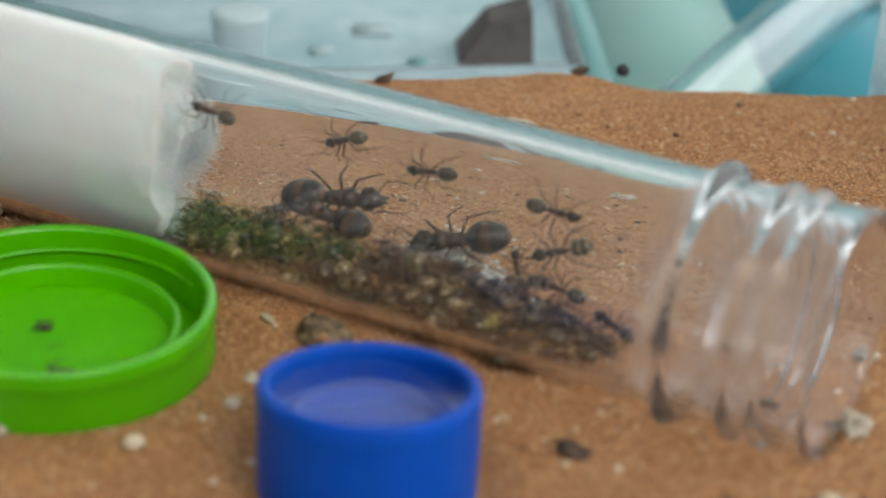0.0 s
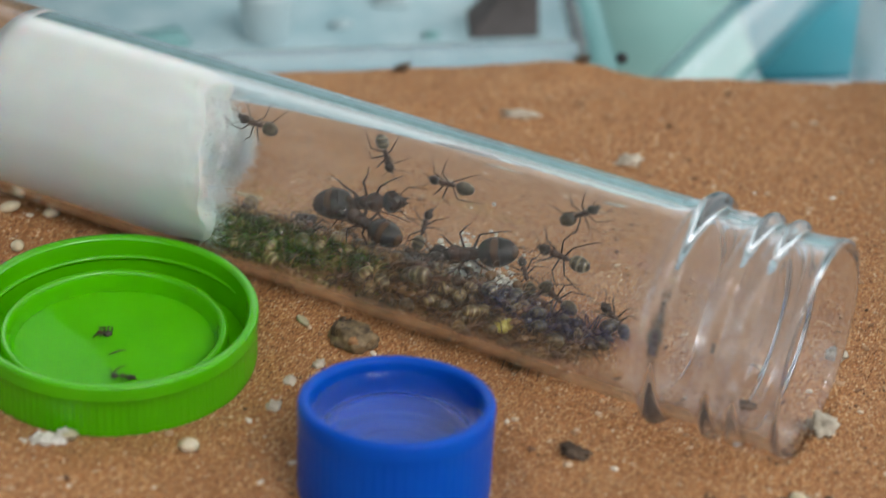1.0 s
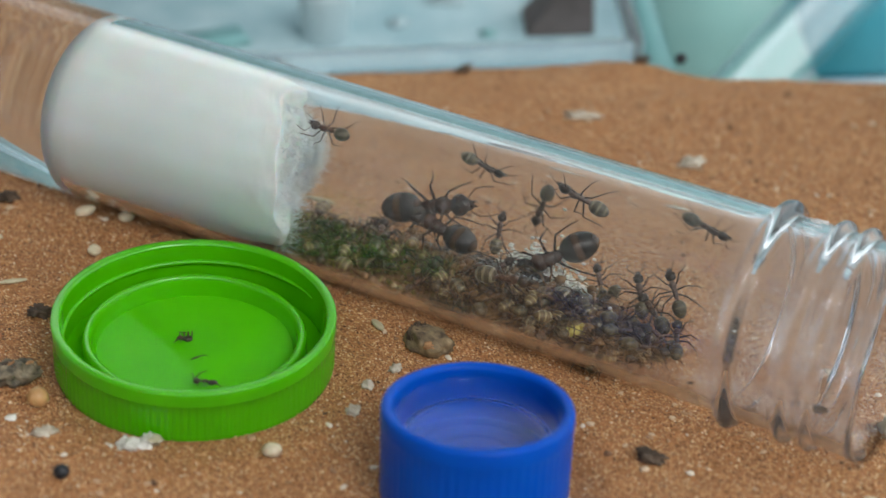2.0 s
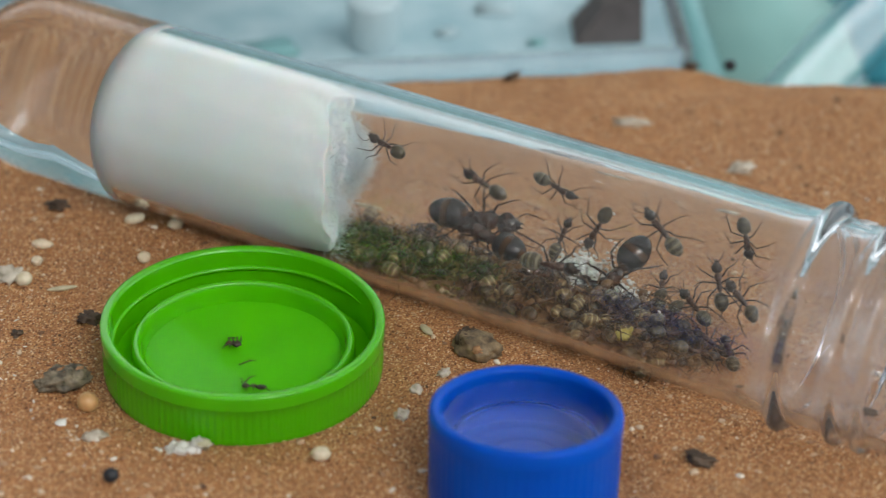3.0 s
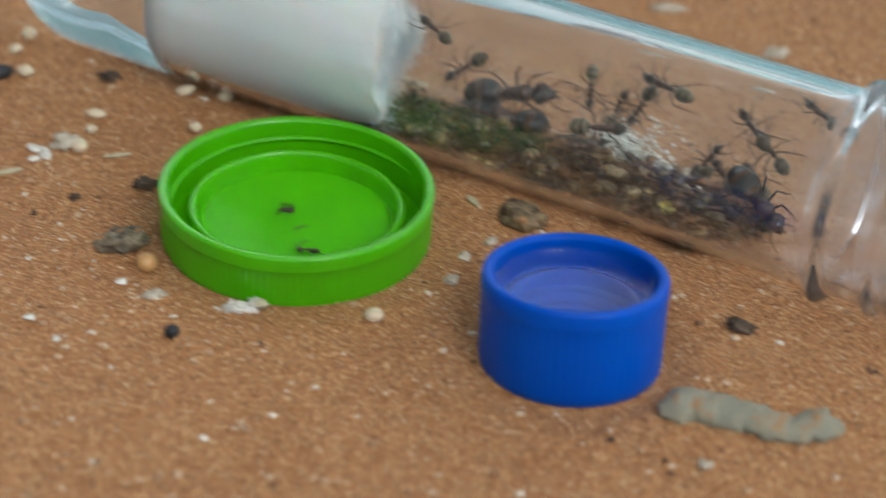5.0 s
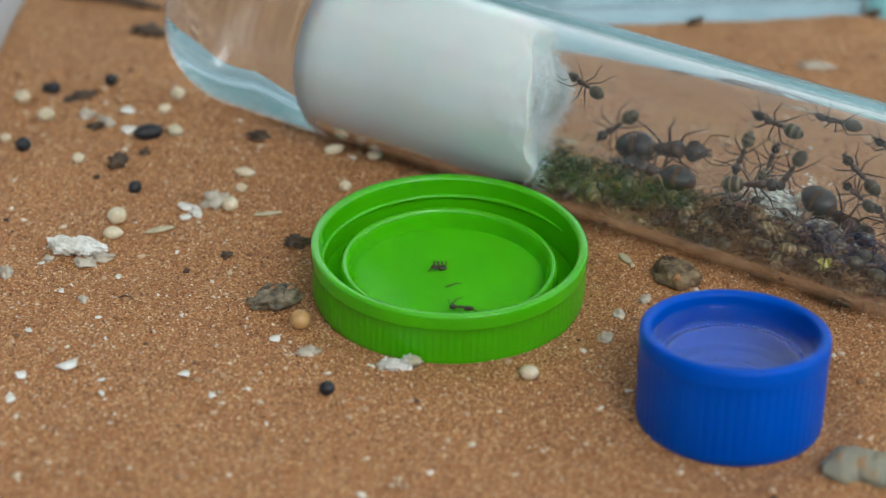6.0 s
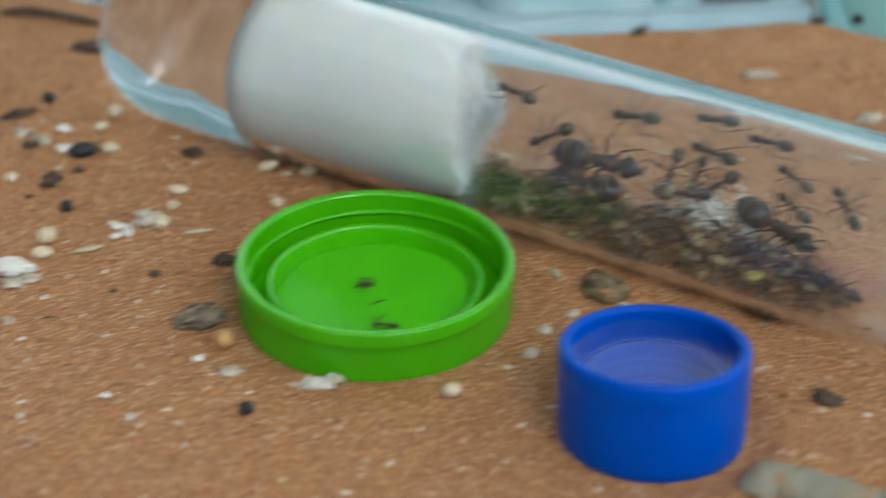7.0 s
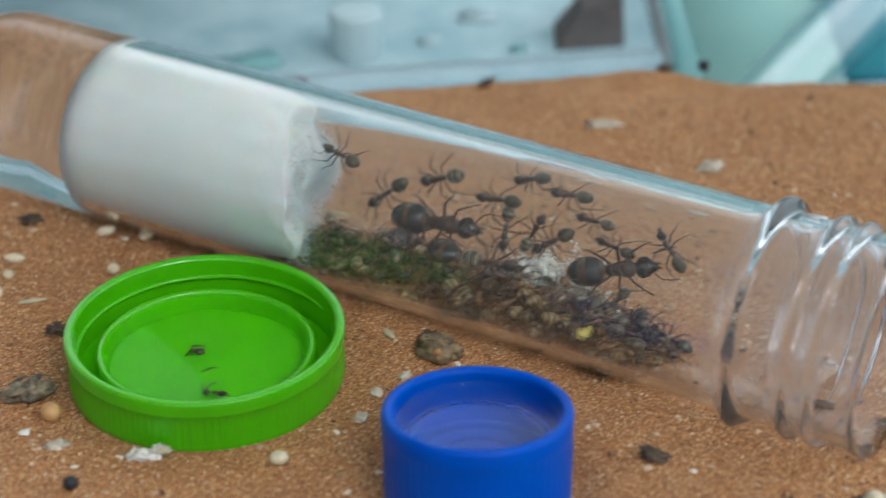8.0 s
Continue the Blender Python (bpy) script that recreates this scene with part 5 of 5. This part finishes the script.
# ants half buried in the heap, which only shift a little
r = random.Random(77)
for n in range(130):
    s = -2.45 + 7.0 * (n + r.random()) / 130
    y = min(0.7, max(-0.75, r.gauss(-0.05, 0.38)))
    if noise.noise(Vector((s * 0.9, y * 2.0, 3))) < -0.18:
        continue
    z = floor_at(s, y) + heap_height(s, y) * r.uniform(0.8, 1.05) + 0.02
    turn, rows = r.uniform(0, 360), []
    lean, roll = r.uniform(-35, 25), r.uniform(-35, 35)
    for t in (0.0, 1.3, 2.7, 4.0, 5.2, 6.6, 8.0):
        turn += r.uniform(-14, 14)
        m = TUBE @ at(s + r.uniform(-0.05, 0.05), y + r.uniform(-0.04, 0.04), z, roll, lean, turn)
        e = m.to_euler()
        rows.append((t, *m.translation, *[math.degrees(a) for a in e]))
    kind = ("young", "worker", "young", "worker", "pale", "worker", "young")[n % 7]
    crawling.append((ant({"pale": "ant with pale-banded abdomen busy in the rubbish heap", "young": "pale amber-brown young ant busy in the rubbish heap"}.get(kind, "dark worker ant busy in the rubbish heap"), r.uniform(0.85, 1.05), kind), rows, 0.5))

# drowned remains in the green cap's water
remains = thing("dead_ant", "broken dark remains of an ant lying in the green cap", "dead ant", at(-3.96, 2.85, 0.305, 0, 0, -6))
part("head", blob(0.062, 0.055, 0.04, 16, 10), WORKER, remains)
part("gaster", moved(blob(0.085, 0.05, 0.04, 16, 10), Matrix.Translation((0.25, -0.05, 0))), WORKER, remains)
part("leg", sweep([(-0.02, 0.05, 0.02), (0.06, 0.16, 0.05), (0.16, 0.27, 0.02)], [0.012, 0.01, 0.006]), LEG, remains)
part("thorax", moved(blob(0.055, 0.026, 0.026, 14, 9, 0.2, 2, 2), Matrix.Translation((0.13, -0.02, 0.01))), RUST, remains)
for k in range(4):
    part("leg", sweep([(0.08 + 0.04 * k, -0.03, 0.02), (0.04 + 0.09 * k, -0.10 - 0.02 * k, 0.05), (0.0 + 0.13 * k, -0.17, 0.01)], [0.011, 0.010, 0.006]), LEG, remains)
part("leg", sweep([(-0.06, 0.05, 0.02), (-0.06, 0.14, 0.04), (-0.1, 0.18, 0.02)], [0.01, 0.008, 0.005]), LEG, remains)
remains = thing("dead_ant", "curled dark remains of an ant floating in the green cap", "dead ant", at(-4.02, 4.14, 0.29))
part("gaster", blob(0.08, 0.06, 0.045, 16, 10, 0.3, 2, 1), WORKER, remains)
part("thorax", moved(blob(0.055, 0.035, 0.03, 14, 9, 0.3, 2, 2), Matrix.Translation((-0.11, 0.04, 0.01))), RUST, remains)
for k in range(3):
    part("leg", sweep([(-0.12 + 0.05 * k, -0.02, 0.02), (-0.18 + 0.08 * k, -0.10, 0.06), (-0.24 + 0.12 * k, -0.13, 0.01)], [0.013, 0.011, 0.006]), LEG, remains)
for k in range(4):
    part("leg", sweep([(-0.1 + 0.06 * k, 0.05, 0.02), (-0.12 + 0.07 * k, 0.13, 0.06), (-0.06 + 0.05 * k, 0.16, 0.02)], [0.014, 0.012, 0.008]), LEG, remains)
part("leg", moved(sweep([(-0.14, -0.05, 0), (-0.06, -0.03, 0.02), (0.04, 0.03, 0.02), (0.15, 0.05, 0)], [0.008, 0.014, 0.011, 0.006]), Matrix.Translation((0.14, -0.59, 0))), LEG, remains, "loose leg drifting beside it")

# ---- behind the sand ----
BACK = Matrix(((1, SLANT, 0, 0.2), (0, 1, 0, -0.4), (0, 0, 1, 0), (0, 0, 0, 1)))
ACRYLIC = material("clear_box_plastic", (0.86, 0.94, 0.97), 0.12, transmission=0.85, ior=1.15)
TEAL = mottled("teal_plastic", (0.025, 0.25, 0.33), (0.045, 0.30, 0.38), 15, 0.4)
AQUA = mottled("aqua_plastic", (0.22, 0.43, 0.41), (0.27, 0.49, 0.46), 15, 0.4)
SEA = mottled("grey_green_plastic", (0.14, 0.33, 0.34), (0.19, 0.39, 0.39), 25, 0.4)
PEAT = mottled("dark_block", (0.075, 0.066, 0.066), (0.13, 0.112, 0.110), 90, 0.9, 0.0006)
MILK = mottled("milky_plastic", (0.25, 0.40, 0.45), (0.40, 0.54, 0.58), 70, 0.4)
CYAN = mottled("cyan_plastic", (0.17, 0.40, 0.50), (0.24, 0.47, 0.56), 30, 0.4)
HOSE = material("clear_hose_plastic", (0.90, 0.96, 0.97), 0.05, transmission=1.0, ior=1.38, coat=0.5)
nest = thing("nest_box", "shallow clear plastic box with a dark block inside", "plastic box")
for name, b in (("side_panel", (-12.0, 18.3, -1.76, 4.5, 18.5, -1.0)), ("side_panel", (-12.0, 33.0, -1.76, 4.5, 33.2, -1.0)), ("side_panel", (-12.2, 18.3, -1.76, -12.0, 33.2, -1.0)), ("side_panel", (4.5, 18.3, -1.76, 4.7, 33.2, -1.0))):
    part(name, moved(box(*b, 0.06), BACK), ACRYLIC, nest).visible_shadow = False
part("base_panel", moved(box(-12.0, 18.5, -1.76, 4.5, 33.0, -1.6, 0.05), BACK), MILK, nest)
part("ledge", moved(box(-2.6, 17.0, -1.76, 4.6, 18.28, -1.45, 0.05), BACK), CYAN, nest, "pale cyan ledge")
wedge = [(2.1, 20.0, -1.58), (3.75, 20.0, -1.58), (3.75, 21.6, -1.58), (2.1, 21.6, -1.58), (2.75, 20.2, -0.75), (3.7, 20.2, -0.5), (3.7, 21.5, -0.5), (2.75, 21.5, -0.75)]
solid("dark_block", moved((wedge, [(0, 3, 2, 1), (4, 5, 6, 7), (0, 1, 5, 4), (1, 2, 6, 5), (2, 3, 7, 6), (3, 0, 4, 7)]), BACK), PEAT, "dark brown wedge-shaped block standing in the clear box", "block", smooth=False)
WHITEST = mottled("white_china", (0.36, 0.49, 0.53), (0.46, 0.58, 0.61), 20, 0.3)
solid("white_pot", lathe(rounded([(0.0, -1.58), (0.55, -1.58), (0.64, -0.5), (0.58, -0.4), (0.3, -0.36), (0.0, -0.36)], 0.08), 48), WHITEST, "small milky pot inside the clear box", "pot", at(0.22, 20.1, 0))
for x, y, w, d, turn, mat, label in ((-5.2, 20.4, 1.5, 1.0, 14, SEA, "grey-green plastic lid lying in the clear box"), (0.3, 22.3, 0.9, 0.6, -10, WHITEST, "pale plastic clip lying in the clear box"),
                                     (-0.9, 21.0, 0.5, 0.4, 30, WHITEST, "pale plastic clip lying in the clear box"), (1.2, 20.2, 0.4, 0.3, 5, SEA, "grey-green plastic scrap lying in the clear box")):
    solid("plastic_piece", box(-w / 2, -d / 2, 0, w / 2, d / 2, 0.12, 0.04), mat, label, "plastic piece", at(x + SLANT * y + 0.2, y - 0.4, -1.595, 0, 0, turn), "plastic pieces")
green_strip = solid("plastic_strip", moved(box(4.72, 16.9, -1.77, 5.42, 34.0, -1.5, 0.05), BACK), SEA, "grey-green plastic strip beside the clear box", "plastic strip")
aqua = thing("aqua_box", "pale aqua plastic box lid lying behind the sand", "plastic box")
part("body", moved(box(5.45, 16.85, -1.77, 8.66, 34.0, -1.62, 0.04), BACK), AQUA, aqua)
part("lid", moved(box(5.43, 16.8, -1.62, 8.68, 34.1, -1.5, 0.04), BACK), AQUA, aqua)
teal = thing("teal_box", "bright teal plastic box lid lying behind the sand", "plastic box")
part("body", moved(box(8.75, 17.5, -1.77, 12.6, 36.0, -1.66, 0.04), BACK), TEAL, teal)
part("lid", moved(box(8.72, 17.45, -1.66, 12.65, 36.1, -1.55, 0.04), BACK), TEAL, teal)
part("edge_strip", moved(box(12.67, 17.4, -1.77, 13.6, 36.1, -1.45, 0.05), BACK), WHITEST, teal, "white plastic edge strip")
hose_way = [(9.3 + 2.1 * u + 0.05 * u * u, 15.6 + 2.9 * u, -1.02 + 0.02 * u) for u in [i / 12 for i in range(-9, 40)]]
hose = thing("hose", "clear plastic hose lying across the boxes behind the sand", "hose")
for name, rad in (("outer_wall", 0.88), ("inner_wall", 0.76)):
    v, f = sweep(hose_way, [rad] * len(hose_way), 28)
    part(name, (v, f[:-2] if name == "outer_wall" else [q[::-1] for q in f[:-2]]), HOSE, hose).visible_shadow = False


def motions():
    """Ants walk; their legs and feelers swing."""
    for (ob, legs, feelers), rows, pace in crawling:
        walk(ob, [(t, pose(x, y, z, rx, ry, rz)) for t, x, y, z, rx, ry, rz in rows])
        start = r.uniform(0, 6)
        for k, (leg, side, name) in enumerate(legs):
            home = leg.location.copy()
            tripod = 0 if (name == "mid") == (side > 0) else math.pi
            swing = []
            for i in range(33):
                a = start + tripod + i * 0.25 * 7.5 * pace
                swing.append((i * 0.25, pose(*home, 5 * pace * side * max(0.0, math.cos(a)), 0, 11 * pace * math.sin(a))))
            walk(leg, swing)
        for feeler, side in feelers:
            home = feeler.location.copy()
            walk(feeler, [(i * 0.4, pose(*home, 0, 8 * math.sin(start + i * 1.7), 10 * side * math.sin(start + i * 1.3 + side))) for i in range(21)])


motions()
